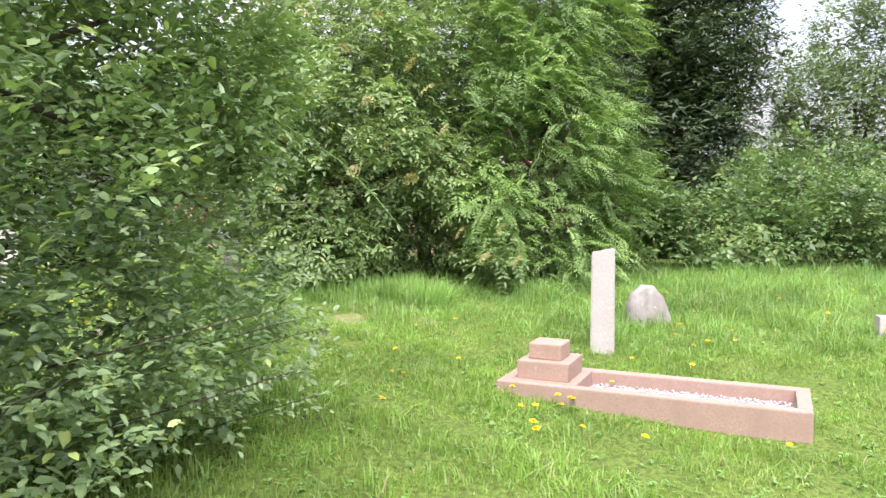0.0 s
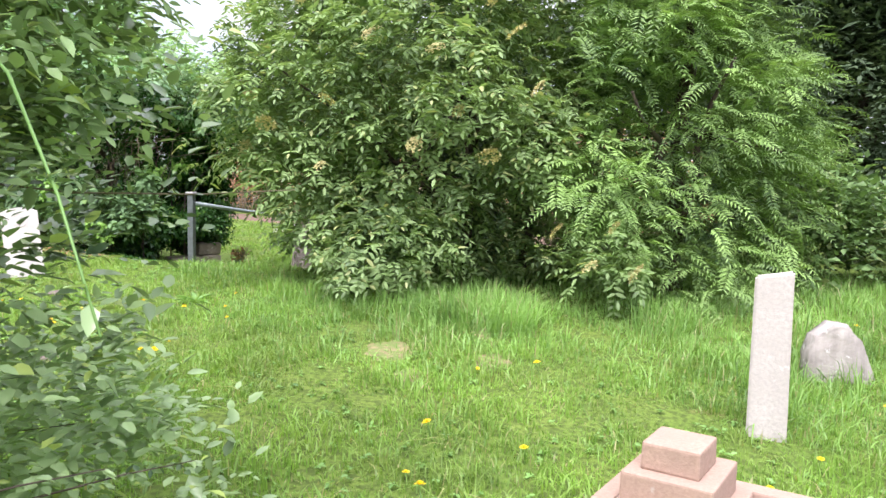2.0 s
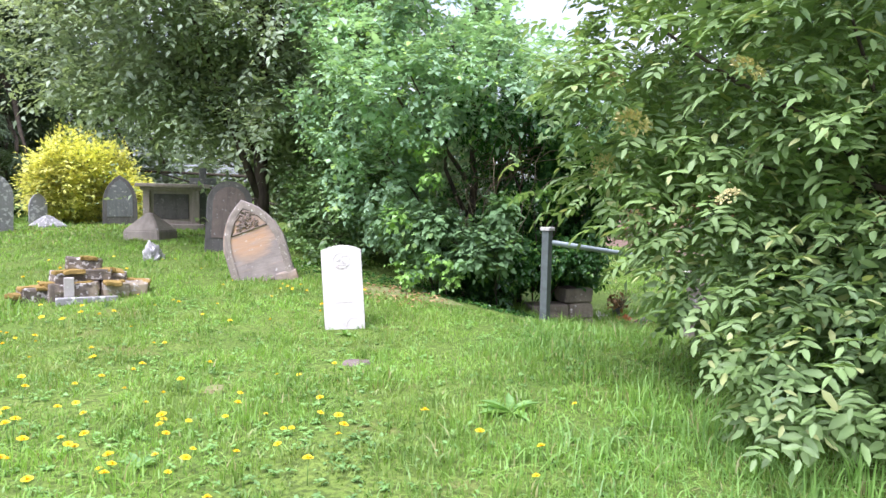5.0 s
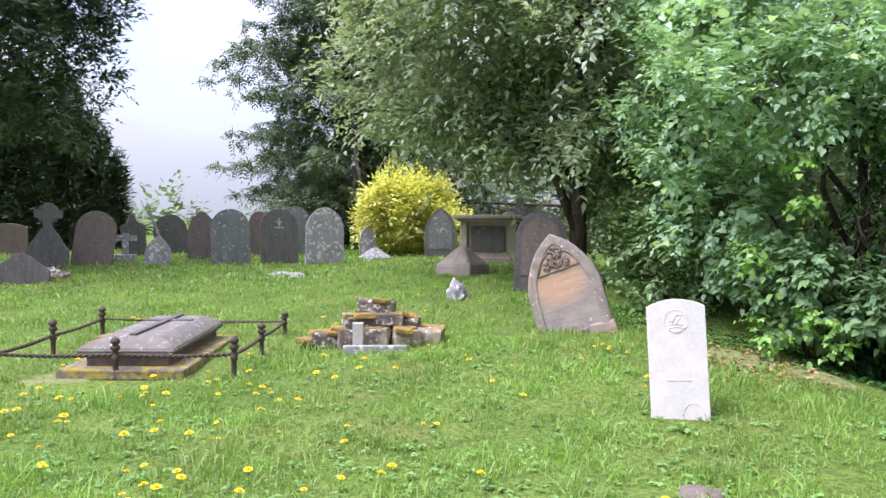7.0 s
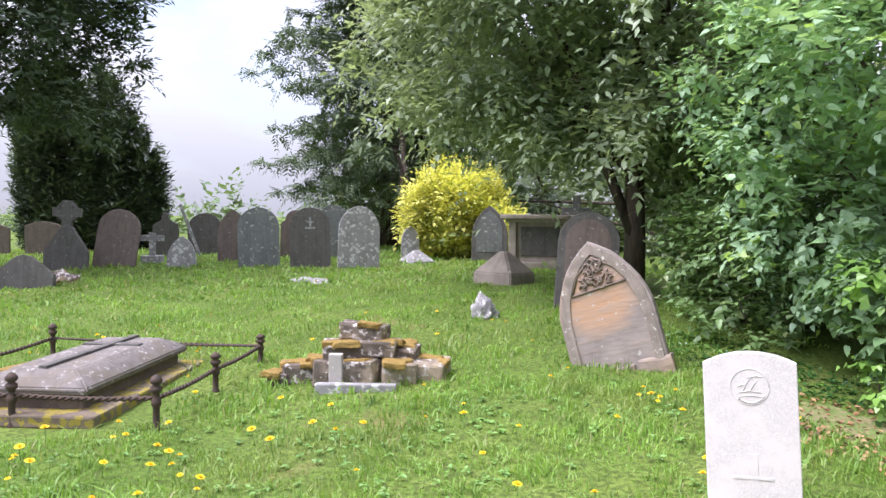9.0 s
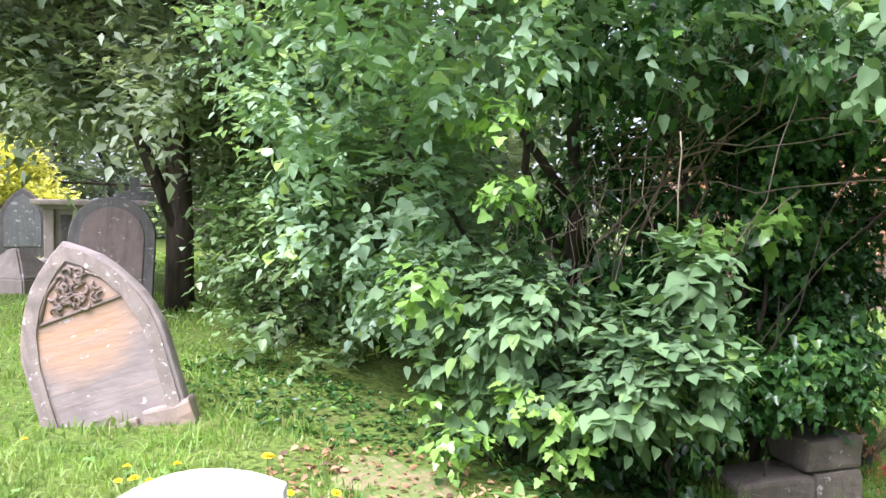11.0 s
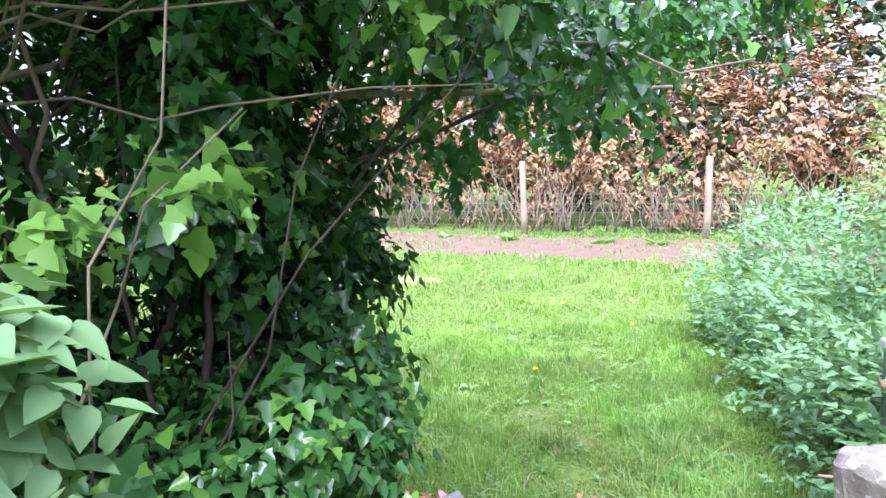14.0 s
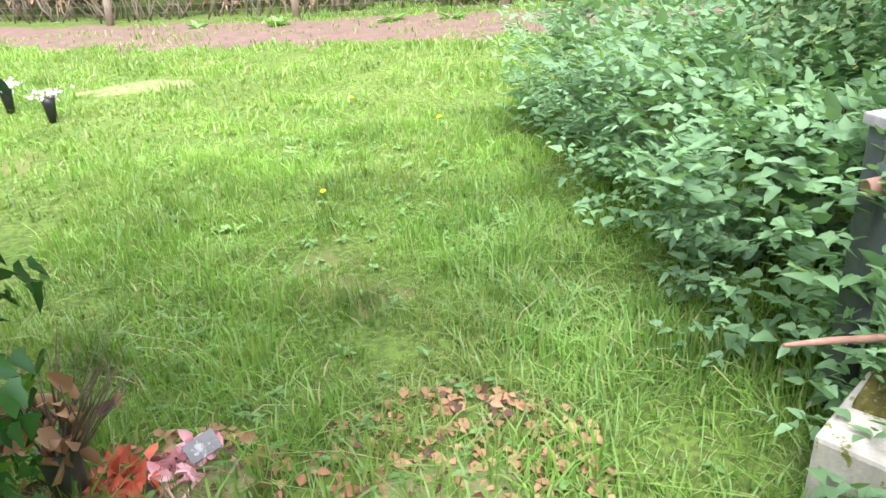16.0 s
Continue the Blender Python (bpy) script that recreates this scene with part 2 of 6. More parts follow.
M = dict(
    hedge=leaf_mat("hedge_leaf", (0.04, 0.085, 0.04), (0.31, 0.43, 0.20), (0.48, 0.6, 0.18), 0.28, 0.25, 0.07),
    elder=leaf_mat("elder_leaf", (0.085, 0.15, 0.06), (0.24, 0.345, 0.135), (0.42, 0.46, 0.2), 0.5, 0.4, 0.05),
    cypress=leaf_mat("cypress_spray", (0.05, 0.105, 0.042), (0.22, 0.345, 0.10), None, 0.55, 0.3),
    dark_conifer=leaf_mat("dark_conifer_spray", (0.035, 0.068, 0.036), (0.10, 0.15, 0.075), None, 0.6, 0.25),
    cedar=leaf_mat("cedar_needles", (0.034, 0.062, 0.034), (0.105, 0.15, 0.07), None, 0.6, 0.15),
    yew=leaf_mat("yew_needles", (0.034, 0.058, 0.034), (0.095, 0.13, 0.075), None, 0.55, 0.2),
    oak=leaf_mat("broad_dark_leaf", (0.15, 0.21, 0.13), (0.36, 0.43, 0.29), None, 0.4, 0.45),
    bramble=leaf_mat("bramble_leaf", (0.06, 0.12, 0.045), (0.17, 0.27, 0.10), (0.30, 0.36, 0.16), 0.4, 0.35),
    poplar=leaf_mat("young_tree_leaf", (0.09, 0.14, 0.07), (0.17, 0.24, 0.12), None, 0.5),
    golden=leaf_mat("golden_leaf", (0.62, 0.60, 0.14), (0.80, 0.76, 0.22), (0.30, 0.36, 0.09), 0.5, 0.4, 0.15),
    lilac=leaf_mat("lilac_leaf", (0.15, 0.265, 0.16), (0.36, 0.52, 0.32), (0.42, 0.6, 0.17), 0.38, 0.42),
    broad=leaf_mat("broad_pale_leaf", (0.07, 0.14, 0.06), (0.155, 0.265, 0.11), (0.20, 0.33, 0.09), 0.65, 0.3, 0.06),
    ivy=leaf_mat("ivy_leaf", (0.018, 0.055, 0.018), (0.05, 0.135, 0.032), (0.15, 0.31, 0.05), 0.22, 0.3, 0.10),
    ivy_bright=leaf_mat("young_ivy_leaf", (0.13, 0.27, 0.05), (0.24, 0.42, 0.09), (0.06, 0.13, 0.04), 0.3, 0.35, 0.15),
    nettle=leaf_mat("nettle_leaf", (0.105, 0.205, 0.10), (0.22, 0.37, 0.175), None, 0.55, 0.35),
    beech=leaf_mat("dry_beech_leaf", (0.20, 0.095, 0.048), (0.46, 0.255, 0.14), (0.09, 0.05, 0.035), 0.75, 0.2, 0.2),
    litter=leaf_mat("fallen_leaf", (0.28, 0.135, 0.06), (0.45, 0.27, 0.15), (0.12, 0.065, 0.04), 0.75, 0.2, 0.2),
    grass=leaf_mat("grass_blade", (0.12, 0.235, 0.045), (0.26, 0.42, 0.085), (0.44, 0.42, 0.2), 0.45, 0.45, 0.06, (0.30, 0.36, 0.12)),
    tall_grass=leaf_mat("tall_grass_blade", (0.10, 0.21, 0.055), (0.23, 0.39, 0.10), (0.40, 0.39, 0.2), 0.45, 0.4, 0.06),
    clover=leaf_mat("clover_leaf", (0.10, 0.21, 0.055), (0.20, 0.36, 0.10), None, 0.5, 0.3),
    petal=plain_mat("yellow_petal", (0.90, 0.72, 0.02), 0.6, scale=60, dark=(0.85, 0.58, 0.01)),
    umbel=leaf_mat("elder_flower", (0.36, 0.30, 0.12), (0.48, 0.42, 0.2), None, 0.7, 0.2),
    bark=bark_mat("brown_bark", (0.10, 0.075, 0.055), (0.035, 0.026, 0.02)),
    twig=bark_mat("grey_twig", (0.30, 0.24, 0.16), (0.15, 0.12, 0.085)),
    timber=bark_mat("pale_fence_timber", (0.42, 0.33, 0.24), (0.27, 0.2, 0.14)),
    white_stone=stone_mat("white_portland_stone", (0.65, 0.605, 0.59), (0.635, 0.585, 0.57), None, 0, 16, 0.85, 0.05, second=(0.645, 0.59, 0.57), runs=0.03),
    pale_stone=stone_mat("pale_weathered_stone", (0.52, 0.48, 0.45), (0.43, 0.39, 0.36), (0.55, 0.53, 0.5), 0.3, 5, runs=0.12),
    pink_stone=stone_mat("pink_sandstone", (0.41, 0.285, 0.225), (0.33, 0.235, 0.19), (0.40, 0.33, 0.28), 0.2, 6, runs=0.15),
    red_stone=stone_mat("red_brown_sandstone", (0.21, 0.165, 0.145), (0.13, 0.105, 0.095), (0.32, 0.31, 0.29), 0.34, 9),
    lean_base=stone_mat("flaking_sandstone", (0.33, 0.275, 0.24), (0.24, 0.205, 0.185), (0.62, 0.60, 0.55), 0.18, 5, second=(0.36, 0.27, 0.20)),
    rim_stone=stone_mat("lichened_rim_stone", (0.34, 0.285, 0.24), (0.22, 0.185, 0.16), (0.62, 0.59, 0.53), 0.4, 11),
    grey_stone=stone_mat("grey_slate_stone", (0.20, 0.21, 0.205), (0.13, 0.135, 0.13), (0.36, 0.36, 0.33), 0.45, 6),
    dark_stone=stone_mat("dark_weathered_stone", (0.15, 0.14, 0.13), (0.085, 0.08, 0.075), (0.26, 0.25, 0.23), 0.36, 9),
    light_stone=stone_mat("light_grey_lichened_stone", (0.34, 0.33, 0.33), (0.22, 0.21, 0.21), (0.55, 0.54, 0.53), 0.6, 6),
    moss_stone=stone_mat("mossy_lichened_stone", (0.17, 0.14, 0.12), (0.075, 0.062, 0.055), (0.52, 0.48, 0.455), 0.62, 5, second=(0.24, 0.17, 0.08)),
    lid_stone=stone_mat("grey_tomb_lid_stone", (0.24, 0.215, 0.20), (0.13, 0.115, 0.105), (0.40, 0.38, 0.36), 0.42, 9, second=(0.17, 0.145, 0.12)),
    rough_stone=stone_mat("rough_grey_rock", (0.46, 0.42, 0.39), (0.24, 0.21, 0.19), (0.58, 0.56, 0.54), 0.35, 6, relief=1.0),
    black_stone=plain_mat("polished_black_granite", (0.02, 0.022, 0.03), 0.2),
    moss=stone_mat("yellow_moss", (0.36, 0.24, 0.07), (0.22, 0.15, 0.05), None, 0, 20, relief=1.0),
    moss_edge=stone_mat("mossy_plinth_stone", (0.24, 0.19, 0.15), (0.13, 0.10, 0.08), (0.32, 0.26, 0.05), 0.75, 6),
    tomb_stone=stone_mat("brown_grey_tomb_stone", (0.42, 0.36, 0.31), (0.28, 0.24, 0.21), (0.50, 0.48, 0.45), 0.25, 5),
    gravel=stone_mat("white_gravel", (0.62, 0.56, 0.56), (0.42, 0.36, 0.36), (0.8, 0.78, 0.78), 0.3, 40),
    iron=plain_mat("rusty_dark_iron", (0.06, 0.05, 0.047), 0.75, 0.3, 40, (0.11, 0.065, 0.045)),
    rail_paint=plain_mat("grey_painted_steel", (0.30, 0.35, 0.36), 0.45, 0.2, 15, (0.22, 0.26, 0.27)),
    post_paint=plain_mat("dark_grey_painted_steel", (0.13, 0.15, 0.15), 0.5, 0.2, 15, (0.09, 0.10, 0.10)),
    wire=plain_mat("galvanised_wire", (0.35, 0.35, 0.35), 0.4, 0.8),
    soil=stone_mat("dry_pinkish_soil", (0.20, 0.13, 0.10), (0.14, 0.09, 0.067), (0.10, 0.11, 0.04), 0.5, 3, 0.95, 0.8),
    worn_turf=stone_mat("worn_straw_turf", (0.30, 0.25, 0.13), (0.21, 0.165, 0.09), (0.14, 0.19, 0.055), 0.85, 9, 0.95, 0.8),
    pink=plain_mat("pink_ribbon", (0.75, 0.32, 0.36), 0.5, scale=20, dark=(0.82, 0.55, 0.55)),
    red=plain_mat("red_dried_flower", (0.62, 0.10, 0.05), 0.6, scale=20, dark=(0.7, 0.25, 0.12)),
    white=plain_mat("white_flower", (0.78, 0.77, 0.70), 0.6, scale=20, dark=(0.7, 0.68, 0.5)),
    dark_pot=plain_mat("black_plastic_pot", (0.03, 0.03, 0.03), 0.4),
    hill=stone_mat("far_field_green", (0.14, 0.20, 0.09), (0.10, 0.15, 0.07), None, 0, 0.05),
)


def ground_mat():
    m, n, l, b = shader("turf_soil")
    f1, h1 = noise_fac(n, l, 0.9, 0.35, 0.68)
    col = mix_rgb(n, l, f1, (0.10, 0.17, 0.03), (0.17, 0.23, 0.05))
    f2, h2 = noise_fac(n, l, 26, 0.42, 0.6)
    col = mix_rgb(n, l, f2, col, (0.07, 0.10, 0.025))
    f3, _ = noise_fac(n, l, 0.75, 0.62, 0.7, 7.0, 0.62)
    col = mix_rgb(n, l, f3, col, (0.17, 0.16, 0.06))
    l.new(col, b.inputs["Base Color"])
    b.inputs["Roughness"].default_value = 0.95
    b.inputs["Specular IOR Level"].default_value = 0.1
    bump(n, l, b, h2, 0.8, 0.02)
    return m


M["ground"] = ground_mat()
rng = np.random.default_rng(7)


# ---- helpers of this scene ----
def thing(name, label, category, x=0, y=0, z=0, turn=0, group="", kind="", tilt=(0, 0)):
    ob = new(name)
    ob.matrix_basis = pose(x, y, z, tilt[0], tilt[1], turn)
    return tagged(ob, label, category, group, kind)


def part(name, bm, material, parent, label=""):
    me = bpy.data.meshes.new(name)
    bm.to_mesh(me)
    bm.free()
    me.materials.append(material)
    ob = new(name, me)
    ob.parent = parent
    return tagged(ob, label)


def mesh_part(name, verts, faces_flat, sizes, material, parent, label="", smooth=False):
    """A mesh from arrays: vertices, the corners of all faces in a row, and the corners of each face."""
    me = bpy.data.meshes.new(name)
    verts = np.asarray(verts, np.float32)
    sizes = np.asarray(sizes, np.int32)
    me.vertices.add(len(verts))
    me.vertices.foreach_set("co", verts.ravel())
    me.loops.add(len(faces_flat))
    me.loops.foreach_set("vertex_index", np.asarray(faces_flat, np.int32))
    me.polygons.add(len(sizes))
    me.polygons.foreach_set("loop_start", np.concatenate(([0], np.cumsum(sizes)[:-1])).astype(np.int32))
    me.update(calc_edges=True)
    me.materials.append(material)
    ob = new(name, me)
    if parent:
        ob.parent = parent
    if smooth:
        me.polygons.foreach_set("use_smooth", np.ones(len(sizes), bool))
    return tagged(ob, label)


CTRL = np.array([
    (0, 0, 0), (-4, 0, .05), (6, 2, -.1), (1.5, 5.6, -.08), (3.5, 6, -.05), (2.3, 8.3, .13), (0, 9.3, .33), (4, 10.5, .35),
    (8, 9, .3), (-1, 5.8, .15), (-3, 3, .12), (-2.9, 7.4, .24), (-6.1, 10.4, .3), (-9, 11.7, .48), (-10, 8.3, .3),
    (-8, 4.5, .22), (-15, 2, .35), (-15, 9.5, .5), (-20, 8, .62), (-22, 14, .75), (-5.1, 11, .33), (-5.4, 12.2, .34),
    (-4.8, 12.1, .36), (-7, 13, .4), (-10, 15, .6)], float)
CTRL = np.concatenate((CTRL, np.array([
    (-5.25, 13.2, .12), (-5.15, 14, -.08), (-4, 15, -.15), (-5.5, 16, -.22), (-8, 17, -.15), (-3, 20, -.1), (-1.5, 25, .05),
    (-9, 25, 0), (4, 20, .1), (-2, 12, .4), (3, 14, .4)], float)))


def spline_core(r2):
    return np.where(r2 > 1e-12, r2 * np.log(np.maximum(r2, 1e-12)), 0)


def ground_weights():
    p = CTRL[:, :2]
    n = len(p)
    a = np.zeros((n + 3, n + 3))
    a[:n, :n] = spline_core(((p[:, None] - p[None]) ** 2).sum(-1)) + 0.3 * np.eye(n)
    a[:n, n], a[n, :n] = 1, 1
    a[:n, n + 1:], a[n + 1:, :n] = p, p.T
    return np.linalg.solve(a, np.r_[CTRL[:, 2], 0, 0, 0])


GW = ground_weights()


def ground_z(x, y):
    """Height of the ground: a smooth sheet through the levels above, level beyond them."""
    x, y = np.asarray(x, float), np.asarray(y, float)
    cx, cy = np.clip(x, -26, 9), np.clip(y, -3, 26)
    d = (cx[..., None] - CTRL[:, 0]) ** 2 + (cy[..., None] - CTRL[:, 1]) ** 2
    return spline_core(d) @ GW[:-3] + GW[-3] + GW[-2] * cx + GW[-1] * cy


def gz(x, y):
    return float(ground_z(x, y))


def unit(v):
    return v / np.maximum(np.linalg.norm(v, axis=-1, keepdims=True), 1e-9)


# half outlines of leaves: along the midrib, and out from it
SHAPES = dict(
    broad=((-0.05, 0.26), (0.10, 0.47), (0.36, 0.48), (0.70, 0.26)),
    oval=((0.30, 0.5), (0.68, 0.40)),
    heart=((-0.04, 0.34), (0.24, 0.54), (0.66, 0.30)),
    lance=((0.35, 0.5),),
    ivy=((-0.06, 0.30), (0.14, 0.58), (0.36, 0.34), (0.60, 0.30)),
    needle=((0.4, 0.5),),
    nettle=((0.06, 0.38), (0.28, 0.50), (0.33, 0.41), (0.62, 0.30)),
)


def leaf_arrays(base, axis, normal, length, width, shape, fold=0.25, droop=0.12):
    """Vertices and faces of many leaves, each folded along its midrib."""
    axis = unit(axis)
    side = unit(np.cross(normal, axis))
    nrm = np.cross(axis, side)
    out = SHAPES[shape]
    k, n = len(out), len(base)
    L, Wd = length[:, None], width[:, None]
    vs = [base]
    for u, v in out:
        vs.append(base + axis * L * u + side * Wd * v + nrm * (Wd * v * fold - L * droop * u * u))
    vs.append(base + axis * L - nrm * L * droop)
    for u, v in out[::-1]:
        vs.append(base + axis * L * u - side * Wd * v + nrm * (Wd * v * fold - L * droop * u * u))
    per = 2 * k + 2
    verts = np.stack(vs, 1).reshape(-1, 3)
    left = np.arange(0, k + 2)
    right = np.concatenate(([0], np.arange(k + 1, per)))
    one = np.concatenate((left[::-1], right[::-1]))
    loops = (np.arange(n)[:, None] * per + one[None]).ravel()
    sizes = np.tile([k + 2, k + 2], n)
    return verts, loops, sizes


def join_arrays(chunks):
    vs, ls, ss, off = [], [], [], 0
    for v, l, s in chunks:
        vs.append(v)
        ls.append(l + off)
        ss.append(s)
        off += len(v)
    return np.concatenate(vs), np.concatenate(ls), np.concatenate(ss)


def lumps(p, f):
    return (np.sin(p[:, 0] * f + 1.3) * np.sin(p[:, 1] * f * 1.1 + 0.4) + np.sin(p[:, 2] * f * 1.3 + p[:, 0] * f * 0.6 + 2.0) * 0.7 + np.sin(p[:, 1] * f * 2.3 + p[:, 2] * f * 1.7) * 0.4)


def twig_points(blobs, n, shell, rough, freq, floor=0.05, clump=0.0, bunch=14):
    """Places and outward ways of twig tips over a lumpy heap of ellipsoids, gathered into domed clumps."""
    b = np.array(blobs, float)
    if clump:
        m = max(4, n // bunch)
        c, cw = twig_points(blobs, m, shell, rough, freq, floor)
        k = rng.integers(0, len(c), n)
        off = rng.normal(size=(n, 3)) * (clump * (0.6 + 0.8 * rng.random(len(c))))[k][:, None]
        along = (off * cw[k]).sum(1, keepdims=True)
        off -= cw[k] * along * 0.55
        p = c[k] + off
        p -= cw[k] * ((off ** 2).sum(1) / (2.4 * clump))[:, None]
        w = unit(cw[k] + 0.9 * off / clump + np.array((0, 0, 0.25)))
        keep = p[:, 2] > ground_z(p[:, 0], p[:, 1]) + floor
        return p[keep], w[keep]
    area = (b[:, 3] * b[:, 4] + b[:, 4] * b[:, 5] + b[:, 3] * b[:, 5])
    pick = rng.choice(len(b), n * 2, p=area / area.sum())
    d = unit(rng.normal(size=(n * 2, 3)))
    q = b[pick]
    r = 1 - shell * rng.random(n * 2) ** 1.6
    p = q[:, :3] + d * q[:, 3:] * r[:, None]
    p += d * (rough * lumps(p, freq))[:, None]
    keep = p[:, 2] > ground_z(p[:, 0], p[:, 1]) + floor
    for e in b:
        s = (((p - e[:3]) / e[3:]) ** 2).sum(1)
        keep &= s > (1 - shell) ** 2 * 0.72
    w = unit(d / q[:, 3:])
    return p[keep][:n], w[keep][:n]


def foliage(name, blobs, material, parent, twigs, per, length, width, shape="oval", shell=0.3, rough=0.12, freq=2.5, lift=0.1,
            step=0.55, spread=0.9, face=0.7, inner=0.25, label="", vary=0.3, fold=0.25, droop=0.12, floor=0.05, flat=0.0, hang=0.0, clump=0.0, bunch=14, core=1.5):
    """A crown of leaves set along short twigs, thick outside and sparse within."""
    chunks = []
    for count, sh, lscale in ((twigs, shell, 1.0), (int(twigs * inner), 0.75, core)):
        if count < 1:
            continue
        p, w = twig_points(blobs, count, sh, rough, freq, floor, clump if lscale == 1.0 else 0.0, bunch)
        n = len(p)
        tw = w + rng.normal(size=(n, 3)) * 0.45
        tw[:, 2] = tw[:, 2] * (1 - flat) + lift
        tw = unit(tw)
        up = np.array((0, 0, 1.0))
        sd = unit(np.cross(tw, up) + 1e-4)
        tn = np.cross(sd, tw)
        size = length * lscale * (1 + vary * rng.normal(size=n)).clip(0.45, 1.8)
        for k in range(per):
            end = k == per - 1
            f = (k - 0.5 * per) * step
            base = p + tw * (size * f)[:, None] + rng.normal(size=(n, 3)) * (0.12 * size)[:, None]
            s = (1 if k % 2 else -1) * (0.0 if end else spread)
            ax = tw * (1.0 if end else 0.62) + sd * s + tn * (rng.normal(size=(n, 1)) * 0.3) + rng.normal(size=(n, 3)) * 0.12 - up * hang
            nm = w * (1 - face) + tn * 0.4 + up * face + rng.normal(size=(n, 3)) * 0.28
            taper = 1.0 - 0.35 * k / per
            ln = size * taper * rng.uniform(0.8, 1.15, n)
            chunks.append(leaf_arrays(base, ax, nm, ln, ln * (width / length), shape, fold, droop))
    return mesh_part(name, *join_arrays(chunks), material, parent, label)


def fronds(name, blobs, material, parent, count, pairs, long, leaflet, width, shape="lance", shell=0.3, rough=0.2, freq=2.5, floor=0.05,
           clump=0.0, bunch=8, rise=0.15, sag=0.5, slant=0.55, taper=0.75, inner=0.2, label=""):
    """A crown of feathered leaves: leaflets in pairs along a drooping midrib, with one at the tip."""
    chunks = []
    up = np.array((0, 0, 1.0))
    for cnt, sh in ((count, shell), (int(count * inner), 0.8)):
        if cnt < 1:
            continue
        p, w = twig_points(blobs, cnt, sh, rough, freq, floor, clump if sh == shell else 0.0, bunch)
        n = len(p)
        way = w + rng.normal(size=(n, 3)) * 0.35
        way[:, 2] = way[:, 2] * 0.6 + rise
        way = unit(way)
        side = unit(np.cross(way, up) + rng.normal(size=(n, 3)) * 0.25)
        ln = long * rng.uniform(0.65, 1.2, n)
        for k in range(pairs + 1):
            u = (k + 0.6) / (pairs + 0.6)
            base = p + way * (ln * (u - 0.6))[:, None] - up * (ln * sag * u * u)[:, None]
            run = unit(way - up * (2 * sag * u))
            nrm = np.cross(side, run)
            size = leaflet * (1 - (1 - taper) * u) * (0.75 + 0.5 * min(1.0, 2.5 * u)) * ln / long
            for s in ((0,) if k == pairs else (-1, 1)):
                ax = run * (1.0 if s == 0 else slant) + side * s + rng.normal(size=(n, 3)) * 0.1
                l1 = size * rng.uniform(0.85, 1.15, n)
                chunks.append(leaf_arrays(base, ax, nrm + rng.normal(size=(n, 3)) * 0.15, l1, l1 * (width / leaflet), shape, 0.2, 0.15))
    return mesh_part(name, *join_arrays(chunks), material, parent, label)


def tube_bm(bm, pts, radii, segs=7, cap=True):
    """A tapered tube along points."""
    rings = []
    pts = [Vector(p) for p in pts]
    for i, p in enumerate(pts):
        way = (pts[min(i + 1, len(pts) - 1)] - pts[max(i - 1, 0)]).normalized()
        a = way.orthogonal().normalized()
        b = way.cross(a)
        rings.append([bm.verts.new(p + (a * math.cos(2 * math.pi * j / segs) + b * math.sin(2 * math.pi * j / segs)) * radii[i]) for j in range(segs)])
    for r0, r1 in zip(rings, rings[1:]):
        best = min(range(segs), key=lambda o: sum((r0[j].co - r1[(j + o) % segs].co).length for j in range(segs)))
        for j in range(segs):
            bm.faces.new((r0[j], r0[(j + 1) % segs], r1[(j + 1 + best) % segs], r1[(j + best) % segs])).smooth = True
    if cap:
        bm.faces.new(rings[0][::-1])
        bm.faces.new(rings[-1])
    return bm


def wavy(a, b, n, amp, seed):
    r = random.Random(seed)
    a, b = Vector(a), Vector(b)
    pts = [a.lerp(b, i / n) for i in range(n + 1)]
    for p in pts[1:]:
        p += Vector((r.uniform(-1, 1), r.uniform(-1, 1), r.uniform(-0.5, 0.5))) * amp
    return pts


def limb(name, a, b, r0, r1, parent, material=None, amp=0.06, seed=0, n=5, segs=7):
    bm = bmesh.new()
    pts = wavy(a, b, n, amp, seed)
    tube_bm(bm, pts, [r0 + (r1 - r0) * i / n for i in range(n + 1)], segs)
    return part(name, bm, material or M["bark"], parent)


def box_bm(bm, x0, x1, y0, y1, z0, z1, bevel=0.01, m=None):
    res = bmesh.ops.create_cube(bm, size=1.0)
    vs = res["verts"]
    for v in vs:
        v.co = Vector(((x0 + x1) / 2 + v.co.x * (x1 - x0), (y0 + y1) / 2 + v.co.y * (y1 - y0), (z0 + z1) / 2 + v.co.z * (z1 - z0)))
    if m is not None:
        bmesh.ops.transform(bm, matrix=m, verts=vs)
    if bevel:
        es = list({e for v in vs for e in v.link_edges})
        bmesh.ops.bevel(bm, geom=es, offset=bevel, segments=2, affect='EDGES', profile=0.6)
    return bm


def worn(bm, amp, freq=9.0, cuts=0):
    """Uneven, weathered faces."""
    if cuts:
        bmesh.ops.subdivide_edges(bm, edges=bm.edges[:], cuts=cuts, use_grid_fill=True)
    for v in bm.verts:
        v.co += noise.noise_vector(v.co * freq) * amp
    return bm

